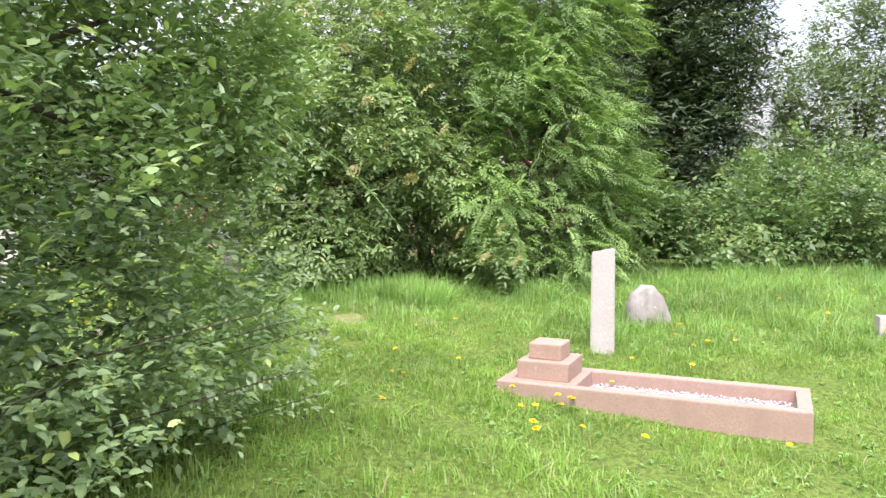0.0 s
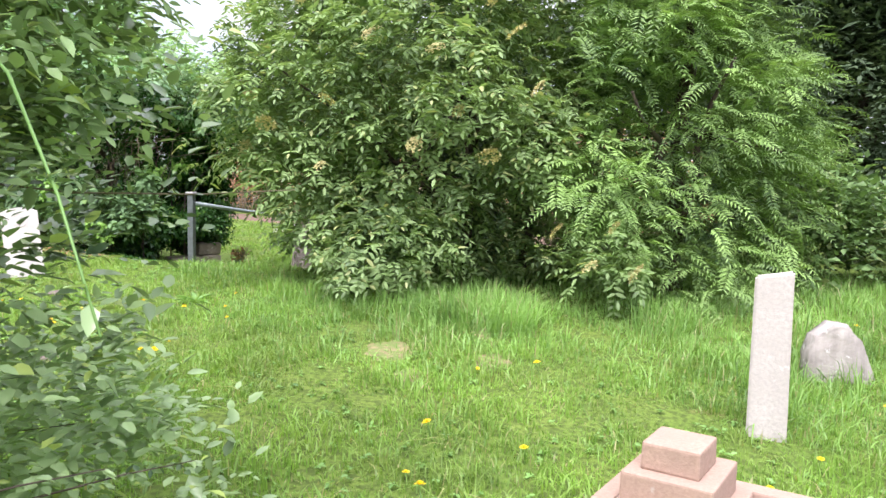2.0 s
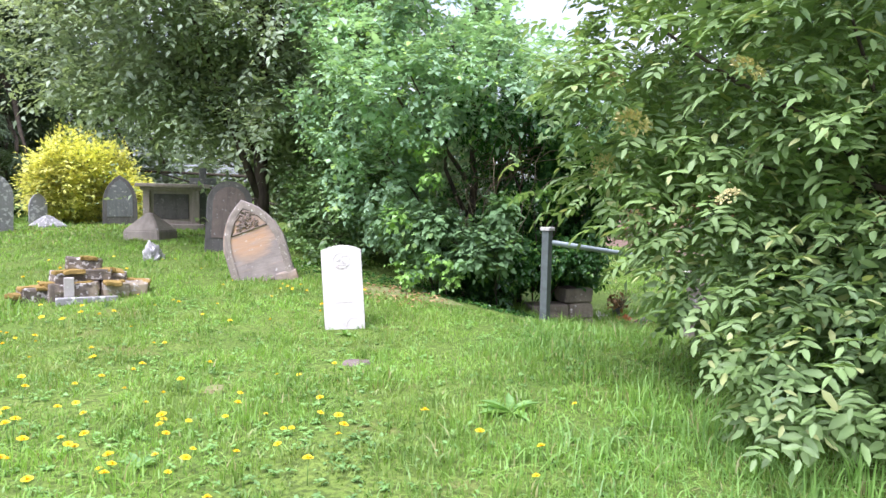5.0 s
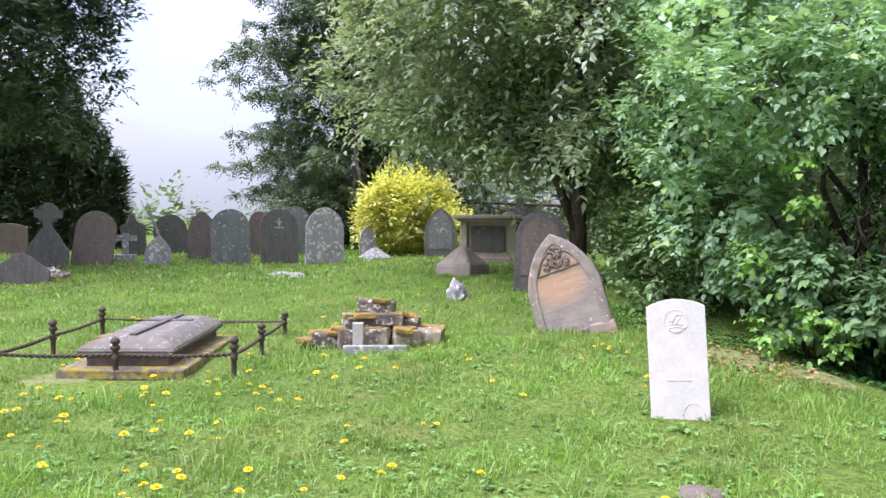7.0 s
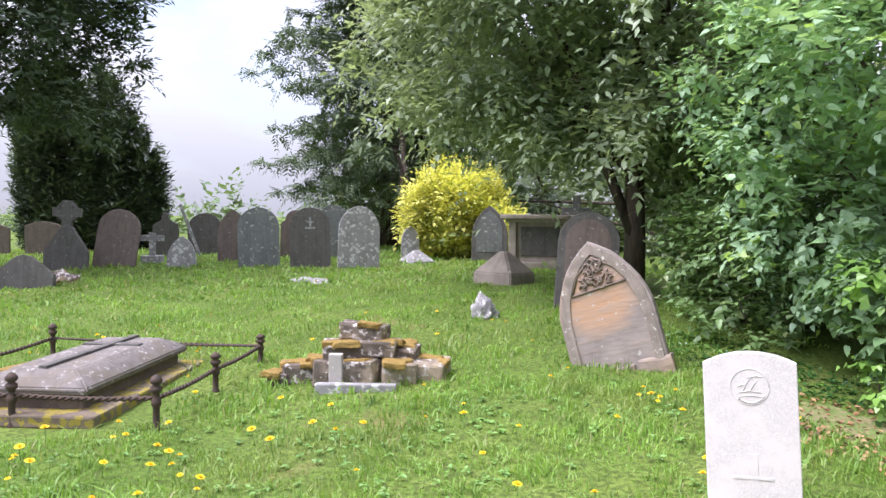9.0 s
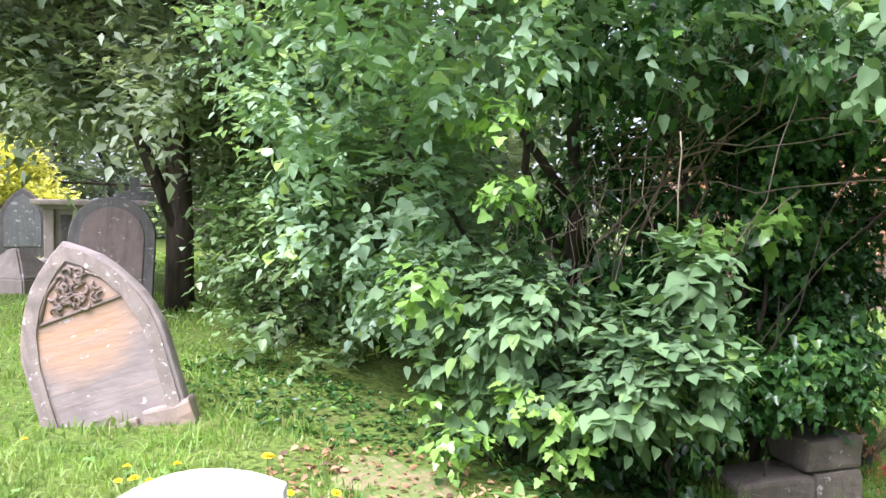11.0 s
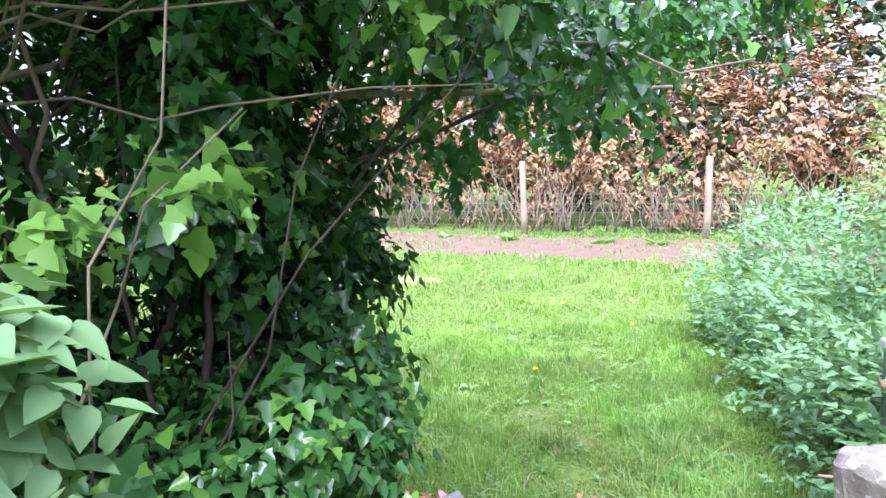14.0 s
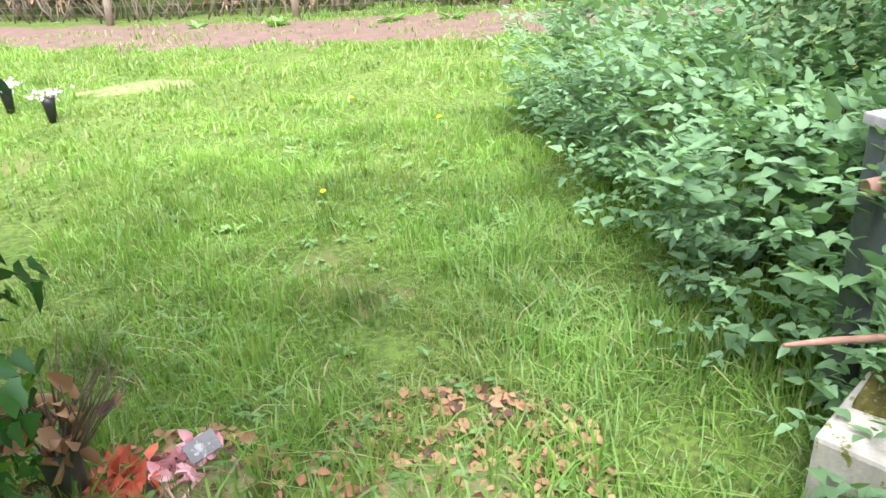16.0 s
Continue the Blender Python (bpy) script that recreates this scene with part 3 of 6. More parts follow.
# ---- ground ----
def build_ground():
    """One sheet: fine in the churchyard, coarse out to the horizon."""
    ax = np.unique(np.concatenate((np.linspace(-900, -60, 12), np.linspace(-60, -27, 12), np.linspace(-27, 10, 149), np.linspace(10, 60, 16), np.linspace(60, 900, 12))))
    ay = np.unique(np.concatenate((np.linspace(-900, -40, 12), np.linspace(-40, -4, 12), np.linspace(-4, 30, 137), np.linspace(30, 70, 14), np.linspace(70, 900, 12))))
    X, Y = np.meshgrid(ax, ay, indexing="ij")
    Z = ground_z(X, Y)
    near = (np.abs(X + 8) < 20) & (np.abs(Y - 12) < 18)
    Z = Z + near * 0.012 * np.sin(X * 3.1 + Y * 1.7) * np.sin(Y * 2.7 - X)
    Z = Z - np.clip(np.hypot(X + 8, Y - 10) - 40, 0, 60) * 0.03
    nx, ny = len(ax), len(ay)
    i, j = np.meshgrid(np.arange(nx - 1), np.arange(ny - 1), indexing="ij")
    a = (i * ny + j).ravel()
    q = np.stack((a, a + ny, a + ny + 1, a + 1), 1).ravel()
    ob = mesh_part("ground", np.stack((X, Y, Z), -1).reshape(-1, 3), q, np.full(len(a), 4), M["ground"], None, "", True)
    return tagged(ob, "grassy churchyard ground with bare soil patches", "ground", kind="structure")


build_ground()


def strip(name, label, material, x0, x1, y_of, half, lift, seed):
    """A thin sheet of bare soil lying on the ground, with a ragged edge."""
    r = random.Random(seed)
    bm = bmesh.new()
    prev = None
    n = int((x1 - x0) / 0.25)
    for i in range(n + 1):
        x = x0 + (x1 - x0) * i / n
        yc, h = y_of(x), half * (1 + r.uniform(-0.25, 0.25))
        row = []
        for k in range(7):
            y = yc + h * (k / 3 - 1)
            row.append(bm.verts.new((x, y, gz(x, y) + (lift if 0 < k < 6 else -0.02))))
        if prev:
            for k in range(6):
                bm.faces.new((prev[k], row[k], row[k + 1], prev[k + 1]))
        prev = row
    ob = part(name, bm, material, None)
    return tagged(ob, label, "soil", kind="structure")


def fence_y(x):
    return 24.95 - 0.5 * (x + 1.5)


def soil_patch(x, y, rx, ry, seed):
    """A worn bare place in the turf: a thin ragged sheet."""
    r = random.Random(seed)
    bm = bmesh.new()
    mid = bm.verts.new((x, y, gz(x, y) + 0.022))
    ring, rim = [], []
    for i in range(22):
        a = 2 * math.pi * i / 22
        k = r.uniform(0.65, 1.1)
        for row, f, up in ((ring, 0.75, 0.018), (rim, 1.0, -0.015)):
            px, py = x + rx * k * f * math.cos(a), y + ry * k * f * math.sin(a)
            row.append(bm.verts.new((px, py, gz(px, py) + up)))
    for i in range(22):
        j = (i + 1) % 22
        bm.faces.new((mid, ring[i], ring[j]))
        bm.faces.new((ring[i], rim[i], rim[j], ring[j]))
    tagged(part("soil_patch", bm, M["worn_turf"], None), "bare dry straw-coloured patch worn in the turf", "soil", kind="structure")


PATCHES = ((-1.0, 8.0, 0.24, 0.3), (-0.75, 7.45, 0.12, 0.2), (-0.22, 7.95, 0.17, 0.22), (-0.37, 8.7, 0.12, 0.2), (-5.3, 8.5, 0.14, 0.1), (-7.25, 12.2, 0.45, 0.3), (-6.5, 12.4, 0.4, 0.28), (-4.85, 15.5, 0.45, 0.45), (-4.95, 14.7, 0.4, 0.5), (-5.6, 15.9, 0.3, 0.25), (-6.5, 22.6, 0.75, 0.35), (-9.6, 6.6, 0.3, 0.4))
for i, (px_, py_, rx_, ry_) in enumerate(PATCHES):
    soil_patch(px_, py_, rx_, ry_, i)
strip("soil_strip", "bare pinkish dry soil along the wire fence", M["soil"], -16, 2.5, lambda x: fence_y(x) - 1.35, 1.4, 0.02, 4)


# ---- grass ----
def keep_clear(x, y):
    """True where no turf grows: under stones, in bare patches and the soil strip."""
    bad = (np.abs(y - (fence_y(x) - 1.35)) < 1.15 + 0.2 * np.sin(x * 3)) & (rng.random(len(x)) < 0.68)
    p = np.sin(x * 1.7 + 0.6) * np.sin(y * 1.9 + 1.0) + 0.6 * np.sin(x * 4.3 + y * 3.1) * np.sin(y * 4.9 - x * 2.0)
    bad |= (p > 1.3) & (rng.random(len(x)) < 0.7)
    for cx, cy, rx, ry in PATCHES + ((-6.0, 10.35, 0.28, 0.28), (-5.9, 10.55, 0.2, 0.2)):
        bad |= (np.hypot((x - cx) / rx, (y - cy) / ry) < rng.uniform(0.2, 1.0, len(x))) & (rng.random(len(x)) < 0.6)
    c, s = math.cos(radians(-24.2)), math.sin(radians(-24.2))
    u, v = (x - 0.42) * c + (y - 5.85) * s, -(x - 0.42) * s + (y - 5.85) * c
    bad |= (u > -0.02) & (u < 2.2) & (v > -0.02) & (v < 0.75)
    bad |= (np.hypot(x + 9.7, (y - 7.2)) < 0.75)
    return bad


def tallness(x, y):
    """1 where the grass is left to grow long."""
    t = np.clip((y - 7.2 - 0.25 * np.sin(x * 2.0)) / 1.4, 0, 1) * np.clip((x + 3.3) / 1.2, 0, 1) * np.clip((11.8 - y) / 0.5, 0, 1)
    t = np.maximum(t, np.clip((x - 0.6) / 1.2, 0, 1) * np.clip((y - 6.7) / 0.8, 0, 1) * (y < 12.5))
    t = np.maximum(t, 0.8 * np.clip(1 - np.hypot((x + 4.05) / 0.7, (y - 16.8) / 2.6), 0, 1) * 1.6)
    t = np.maximum(t, 0.8 * np.clip(1 - np.hypot(x + 4.3, y - 11.4) / 1.6, 0, 1))
    return np.clip(t, 0, 1)


def blades(x, y, h, w, bend):
    n = len(x)
    z = ground_z(x, y) - 0.01
    a = rng.uniform(0, 2 * math.pi, n)
    side = np.stack((np.cos(a), np.sin(a), np.zeros(n)), 1)
    lean = np.stack((-np.sin(a), np.cos(a), np.zeros(n)), 1) * rng.normal(size=(n, 1)) + side * rng.normal(size=(n, 1)) * 0.4
    base = np.stack((x, y, z), 1)
    up = np.array((0, 0, 1.0))
    h, w, bend = h[:, None], w[:, None], bend[:, None]
    mid = base + up * h * 0.55 + lean * h * bend * 0.35
    tip = base + up * h * (1 - 0.25 * np.abs(bend)) + lean * h * bend
    v = np.stack((base - side * w, base + side * w, mid + side * w * 0.75, mid - side * w * 0.75, tip), 1).reshape(-1, 3)
    o = np.arange(n)[:, None] * 5
    loops = (o + np.array([0, 1, 2, 3, 3, 2, 4])[None]).ravel()
    return v, loops, np.tile([4, 3], n)


def grass_patch(name, label, x0, x1, y0, y1, density, scale, wide, material, tall_only=False):
    n = int((x1 - x0) * (y1 - y0) * density)
    x, y = rng.uniform(x0, x1, n), rng.uniform(y0, y1, n)
    tall = tallness(x, y)
    keep = ~keep_clear(x, y)
    if tall_only:
        keep &= rng.random(n) < tall
    x, y, tall = x[keep], y[keep], tall[keep]
    tuft = np.maximum(0, np.sin(x * 9.1 + 2.0 * np.sin(y * 3.7 + x)) * np.sin(y * 8.3 + 1.7 * np.sin(x * 4.3))) ** 2
    clump = 0.72 + 0.75 * tuft + 0.3 * np.sin(x * 1.9 + 2 * np.sin(y * 1.3)) * np.sin(y * 2.3 + x) + 0.42 * np.sin(x * 5.3 + 1.1 * np.sin(y * 4.1)) * np.sin(y * 6.1 + 0.7)
    if tall_only:
        h = rng.uniform(0.10, 0.25, len(x)) * clump * (0.45 + 0.55 * tall) * np.where(y > 13, 0.75, 1.0)
    else:
        h = rng.uniform(0.035, 0.095, len(x)) * clump * scale
    ob = mesh_part(name, *blades(x, y, h, np.full(len(x), wide) * rng.uniform(0.6, 1.3, len(x)), rng.normal(0.0, 1.0 if tall_only else 0.85, len(x))), material, None)
    return tagged(ob, label, "grass", kind="stuff")


grass_patch("lawn_grass", "short bright green mown grass", -2.5, 4.6, 3.0, 9.2, 1700, 1.1, 0.0048, M["grass"])
grass_patch("lawn_grass", "short bright green grass among the graves", -9.0, -1.5, 4.2, 12.4, 1500, 1.05, 0.005, M["grass"])
grass_patch("lawn_grass", "short green grass of the old graveyard", -15.0, -9.0, 2.5, 14.0, 480, 1.1, 0.008, M["grass"])
grass_patch("lawn_grass", "far green grass between headstones", -27.0, -15.0, 0.0, 18.0, 150, 1.25, 0.018, M["grass"])
grass_patch("lawn_grass", "bright lawn beyond the steps", -6.6, -2.6, 13.6, 20.0, 2000, 1.7, 0.0048, M["grass"])
grass_patch("lawn_grass", "bright lawn before the wire fence", -12.0, -1.0, 19.0, 27.0, 400, 1.3, 0.01, M["grass"])
grass_patch("tall_grass", "long unmown grass along the bushes", -4.8, 8.0, 7.0, 12.4, 800, 1.0, 0.0045, M["tall_grass"], True)
grass_patch("tall_grass", "long grass beside the nettles", -5.2, -3.2, 13.8, 19.5, 1500, 1.0, 0.004, M["tall_grass"], True)


def tussock(x, y, r, n, h, label):
    a, d = rng.uniform(0, 6.28, n), r * np.sqrt(rng.random(n))
    px, py = x + d * np.cos(a), y + d * np.sin(a)
    v, l, s = blades(px, py, rng.uniform(0.5, 1.0, n) * h, np.full(n, 0.0045), rng.normal(0, 0.9, n))
    tagged(mesh_part("grass_tussock", v, l, s, M["tall_grass"], None), label, "grass", kind="stuff")


tussock(-0.35, 9.0, 0.42, 900, 0.42, "tall grass tussock in front of the elder bush")
tussock(-0.9, 9.1, 0.3, 400, 0.34, "tall grass tussock in front of the elder bush")
tussock(1.2, 9.3, 0.3, 300, 0.4, "tall grass tussock in front of the cypress")


# ---- bushes and trees ----
def plant(name, label, category, blobs, material, twigs, per, length, width, trunk=None, limbs=3, r=0.06, bark=None, group="", leaf_name="foliage", feathered=False, **kw):
    b = np.array(blobs, float)
    x, y = trunk if trunk else (b[:, 0].mean(), b[:, 1].mean())
    z = gz(x, y) - 0.05
    ob = thing(name, label, category, group=group)
    top = b[:, 2].max()
    limb("trunk", (x, y, z), (x, y, z + (top - z) * 0.75), r, r * 0.35, ob, bark, 0.05, 1, 6, 9)
    for i in range(limbs):
        e = b[i % len(b)]
        limb("limb", (x, y, z + (top - z) * (0.12 + 0.12 * i)), tuple(e[:3] + e[3:] * np.array((0.3, -0.3, 0.25))), r * 0.5, r * 0.12, ob, bark, 0.08, i + 3, 5, 6)
    if feathered:
        fronds(leaf_name, blobs, material, ob, twigs, per, *length, width, **kw)
    else:
        foliage(leaf_name, blobs, material, ob, twigs, per, length, width, **kw)
    return ob


plant("hedge_bush", "dense dark green privet hedge bush with glossy leaves", "bush",
      [(-2.35, 1.6, 1.4, 1.1, 1.3, 1.8), (-2.12, 3.0, 1.5, 1.02, 1.3, 1.9), (-1.98, 3.95, 1.05, 0.88, 0.85, 1.2), (-2.0, 3.2, 3.1, 1.2, 1.6, 1.3), (-1.4, 4.2, 2.5, 0.7, 0.65, 0.75), (-1.42, 4.35, 1.3, 0.55, 0.5, 0.65), (-1.32, 4.55, 0.7, 0.5, 0.45, 0.45), (-1.3, 4.4, 2.3, 0.55, 0.5, 0.5)],
      M["hedge"], 9500, 6, 0.06, 0.031, shape="oval", rough=0.16, freq=3.4, limbs=6, r=0.05, trunk=(-2.2, 2.9), inner=0.5, core=1.2, clump=0.12, bunch=17, vary=0.25, lift=0.25)
plant("elder_bush", "large spreading elder bush with fading cream flower heads", "bush",
      [(-2.1, 10.4, 2.4, 1.2, 1.1, 1.2), (-2.85, 10.1, 2.45, 0.85, 0.8, 1.05), (-2.3, 10.0, 1.7, 0.7, 0.7, 0.75), (-0.95, 10.6, 2.4, 1.3, 1.35, 1.9), (-1.3, 10.9, 3.6, 1.8, 1.4, 1.6), (-1.6, 10.4, 1.4, 0.8, 0.9, 0.9), (0.55, 9.55, 0.85, 0.62, 0.45, 0.5), (-1.5, 9.7, 1.0, 0.6, 0.5, 0.45), (-0.3, 11.0, 1.3, 1.3, 0.6, 1.0), (-0.05, 10.1, 1.9, 0.65, 0.65, 0.7), (-2.6, 11.4, 2.6, 1.1, 1.2, 1.6)],
      M["elder"], 9000, 3, (0.18, 0.085), 0.033, feathered=True, shape="oval", rough=0.3, freq=2.2, limbs=6, r=0.07, trunk=(-0.8, 10.9), inner=0.2, clump=0.2, bunch=16, sag=0.45)
plant("cypress_tree", "broad green cypress with feathery drooping sprays", "tree",
      [(1.4, 10.7, 2.3, 1.4, 1.2, 2.1), (0.7, 10.2, 2.1, 0.75, 0.7, 1.5), (1.1, 11.1, 4.2, 1.5, 1.3, 2.0), (2.1, 10.9, 1.6, 0.95, 1.0, 1.3), (1.9, 11.2, 3.4, 1.1, 1.1, 1.6)],
      M["cypress"], 3300, 11, (0.46, 0.105), 0.024, feathered=True, shape="lance", rough=0.35, freq=2.6, shell=0.35, limbs=4, r=0.12, trunk=(1.5, 11.2), inner=0.3, leaf_name="crown", clump=0.22, bunch=7, sag=0.42, slant=0.75, taper=0.45, rise=0.1)
plant("tall_conifer", "tall dense dark green conifer behind the bushes", "tree",
      [(5.0, 15.8, 3.0, 1.5, 1.5, 2.6), (5.1, 15.9, 6.0, 1.45, 1.5, 3.2), (3.6, 16.2, 4.5, 1.3, 1.4, 4.0), (5.5, 15.8, 4.6, 1.3, 1.3, 3.0)],
      M["dark_conifer"], 4800, 9, 0.16, 0.05, shape="needle", rough=0.18, freq=2.0, r=0.2, inner=0.5, step=0.25, lift=0.25, leaf_name="crown")
plant("young_tree", "slender grey-green young tree with loose foliage", "tree",
      [(9.0, 17.5, 3.3, 1.5, 1.4, 2.0), (9.9, 17.8, 4.9, 1.0, 1.0, 1.7), (10.8, 17.2, 3.5, 1.4, 1.4, 2.2), (8.2, 17.2, 2.4, 1.1, 1.2, 1.6)],
      M["poplar"], 3600, 8, 0.11, 0.065, shape="lance", rough=0.3, freq=2.4, r=0.1, inner=0.2, lift=0.3, leaf_name="crown")
plant("bramble_hedge", "rambling bramble thicket with pale leaf undersides", "bush",
      [(3.4, 12.2, 0.9, 1.0, 0.9, 1.0), (4.8, 12.4, 1.15, 1.2, 1.0, 1.1), (6.2, 12.5, 1.1, 1.2, 1.0, 1.1), (7.6, 12.4, 1.0, 1.2, 1.0, 1.2), (9.2, 12.2, 1.1, 1.4, 1.2, 1.4), (6.9, 13.6, 1.6, 1.8, 1.0, 1.2), (3.0, 12.8, 1.5, 1.0, 1.0, 1.0)],
      M["bramble"], 5600, 5, 0.09, 0.055, clump=0.16, bunch=14, shape="lance", rough=0.2, freq=3.0, limbs=7, r=0.025, inner=0.3)

# shrubbery over the path
plant("lilac_thicket", "overgrown lilac thicket with heart-shaped green leaves", "bush",
      [(-8.5, 13.4, 1.9, 1.1, 0.9, 1.1), (-7.7, 13.1, 3.0, 1.35, 1.1, 0.95), (-8.9, 13.4, 3.2, 1.25, 1.2, 1.5), (-7.0, 14.0, 3.4, 1.5, 1.5, 0.9), (-8.6, 13.9, 4.6, 1.8, 1.6, 1.5), (-6.2, 14.9, 3.3, 0.8, 0.9, 0.6), (-8.2, 15.5, 2.6, 1.6, 1.2, 2.4)],
      M["lilac"], 6600, 6, 0.088, 0.062, shape="heart", rough=0.25, freq=2.4, limbs=8, r=0.08, trunk=(-7.6, 14.4), inner=0.12, core=1.1, clump=0.17, bunch=14, lift=-0.1, droop=0.18, hang=0.12, fold=0.22)
plant("lilac_suckers", "low clump of broad pale green leaves", "bush",
      [(-7.15, 12.75, 1.05, 0.5, 0.32, 0.42), (-6.92, 12.75, 1.25, 0.3, 0.28, 0.33), (-7.55, 12.85, 1.3, 0.4, 0.32, 0.35), (-7.05, 12.85, 0.8, 0.36, 0.28, 0.25)],
      M["broad"], 400, 5, 0.09, 0.072, clump=0.13, bunch=9, shape="broad", hang=0.5, fold=0.1, rough=0.05, limbs=3, r=0.012, inner=0.0, lift=0.0, droop=0.25, face=0.55, trunk=(-7.1, 12.95), spread=0.8, vary=0.2, step=0.35)
plant("lilac_suckers", "hanging clump of broad pale heart-shaped leaves", "bush",
      [(-6.3, 13.1, 1.06, 0.34, 0.3, 0.3), (-6.22, 13.22, 1.42, 0.18, 0.18, 0.26), (-6.42, 12.95, 0.92, 0.28, 0.22, 0.2)],
      M["broad"], 330, 5, 0.10, 0.08, shape="broad", hang=0.3, fold=0.12, rough=0.04, limbs=3, r=0.012, inner=0.0, lift=0.1, droop=0.18, face=0.6, trunk=(-6.3, 13.3), spread=1.0, vary=0.25, step=0.4)
plant("lilac_suckers", "overhanging spray of broad green leaves above the path", "bush",
      [(-5.5, 14.0, 2.6, 0.55, 0.5, 0.32), (-5.0, 14.3, 2.75, 0.5, 0.5, 0.3)],
      M["broad"], 130, 5, 0.10, 0.078, shape="broad", hang=0.6, fold=0.12, rough=0.05, limbs=2, r=0.012, inner=0.0, lift=-0.2, droop=0.25, face=0.4, trunk=(-6.4, 14.3), vary=0.2)
plant("thicket_undergrowth", "dark tangled undergrowth of ivy and lilac below the oak", "bush",
      [(-9.7, 13.5, 1.2, 0.9, 0.7, 1.1), (-10.5, 14.1, 1.3, 0.9, 0.8, 1.3), (-9.3, 13.1, 0.6, 0.6, 0.4, 0.5), (-11.2, 14.9, 1.4, 0.9, 0.8, 1.4), (-9.9, 14.6, 2.2, 1.2, 1.0, 1.6), (-10.3, 13.4, 0.5, 0.6, 0.4, 0.4)],
      M["bramble"], 2600, 5, 0.075, 0.05, shape="heart", rough=0.2, freq=3.0, limbs=6, r=0.03, trunk=(-10.0, 14.0), inner=0.4, core=1.1, lift=-0.1, clump=0.15, bunch=12, hang=0.2)
plant("ivy_mound", "glossy dark ivy smothering an old wall end", "ivy",
      [(-6.05, 14.5, 0.82, 0.42, 0.55, 0.36), (-6.4, 14.0, 0.72, 0.4, 0.5, 0.3), (-6.05, 15.0, 0.85, 0.42, 0.5, 0.45), (-6.1, 15.2, 1.4, 0.42, 0.5, 0.75), (-6.85, 14.3, 0.8, 0.5, 0.6, 0.7), (-6.25, 14.7, 1.95, 0.45, 0.6, 0.8), (-6.5, 15.1, 0.6, 0.5, 0.5, 0.7), (-6.65, 13.45, 0.4, 0.42, 0.32, 0.42)],
      M["ivy"], 2700, 6, 0.06, 0.062, core=1.05, shape="ivy", hang=0.6, fold=0.32, rough=0.05, limbs=4, r=0.03, inner=0.5, lift=-0.2, droop=0.28, face=0.3, clump=0.1, bunch=10, trunk=(-6.3, 14.6))
plant("ivy_canopy", "ivy strands hanging from branches over the path", "ivy",
      [(-6.0, 14.7, 2.5, 0.7, 0.8, 0.45), (-5.5, 15.4, 2.1, 0.6, 0.6, 0.42), (-6.6, 13.7, 2.7, 0.7, 0.7, 0.45), (-4.9, 15.8, 2.1, 0.6, 0.5, 0.36), (-7.2, 14.5, 1.5, 0.7, 0.7, 1.1), (-7.5, 15.3, 1.9, 0.9, 0.6, 1.3), (-6.8, 15.4, 2.6, 0.8, 0.6, 0.7), (-4.6, 16.2, 2.4, 0.7, 0.5, 0.36), (-4.0, 16.6, 2.6, 0.6, 0.5, 0.4), (-5.2, 15.2, 2.5, 0.7, 0.5, 0.3)],
      M["ivy"], 2000, 7, 0.062, 0.058, core=1.05, shape="ivy", hang=0.6, fold=0.15, rough=0.2, freq=5.0, limbs=5, r=0.04, inner=0.4, lift=-0.5, face=0.3, trunk=(-6.9, 14.7))
for k, (x, y, z) in enumerate(((-7.05, 12.75, 2.25), (-6.95, 12.7, 1.85), (-6.05, 13.95, 1.72), (-6.35, 13.75, 1.65), (-5.5, 14.4, 2.25), (-7.3, 12.55, 0.75), (-6.72, 12.6, 0.85), (-6.95, 12.4, 0.62), (-7.35, 12.5, 1.35), (-6.6, 12.75, 0.62))):
    plant("ivy_spray", "bright green young ivy spray hanging in the thicket", "ivy", [(x, y, z, 0.2, 0.16, 0.13)],
          M["ivy_bright"], 20, 5, 0.062, 0.06, shape="ivy", rough=0.02, limbs=0, r=0.006, inner=0.0, lift=-0.2, hang=0.5, face=0.45, fold=0.15, trunk=(x - 0.05, y + 0.25) if x < -5.8 else (-6.2, 14.8))
plant("nettle_bed", "dense bed of green stinging nettles", "nettles",
      [(-3.05, 15.9, 0.2, 0.75, 0.9, 0.75), (-2.7, 17.2, 0.25, 0.95, 1.2, 0.85), (-2.3, 18.8, 0.3, 1.1, 1.3, 0.9), (-1.6, 16.6, 0.7, 1.0, 1.2, 1.0), (-3.35, 15.2, -0.02, 0.45, 0.4, 0.4)],
      M["nettle"], 3300, 6, 0.068, 0.042, shape="nettle", rough=0.12, freq=5.0, limbs=5, r=0.012, inner=0.3, lift=0.5, face=0.8, droop=0.2)
plant("dogwood_shrub", "loose pale green shrub leaning over the nettles", "bush",
      [(-2.0, 16.8, 1.6, 0.9, 1.2, 0.9), (-1.6, 15.6, 2.2, 0.9, 1.0, 1.2), (-1.2, 18.0, 1.7, 1.0, 1.2, 1.0)],
      M["elder"], 1700, 8, 0.08, 0.035, shape="lance", rough=0.25, freq=3.0, limbs=5, r=0.03, inner=0.2, lift=0.1)

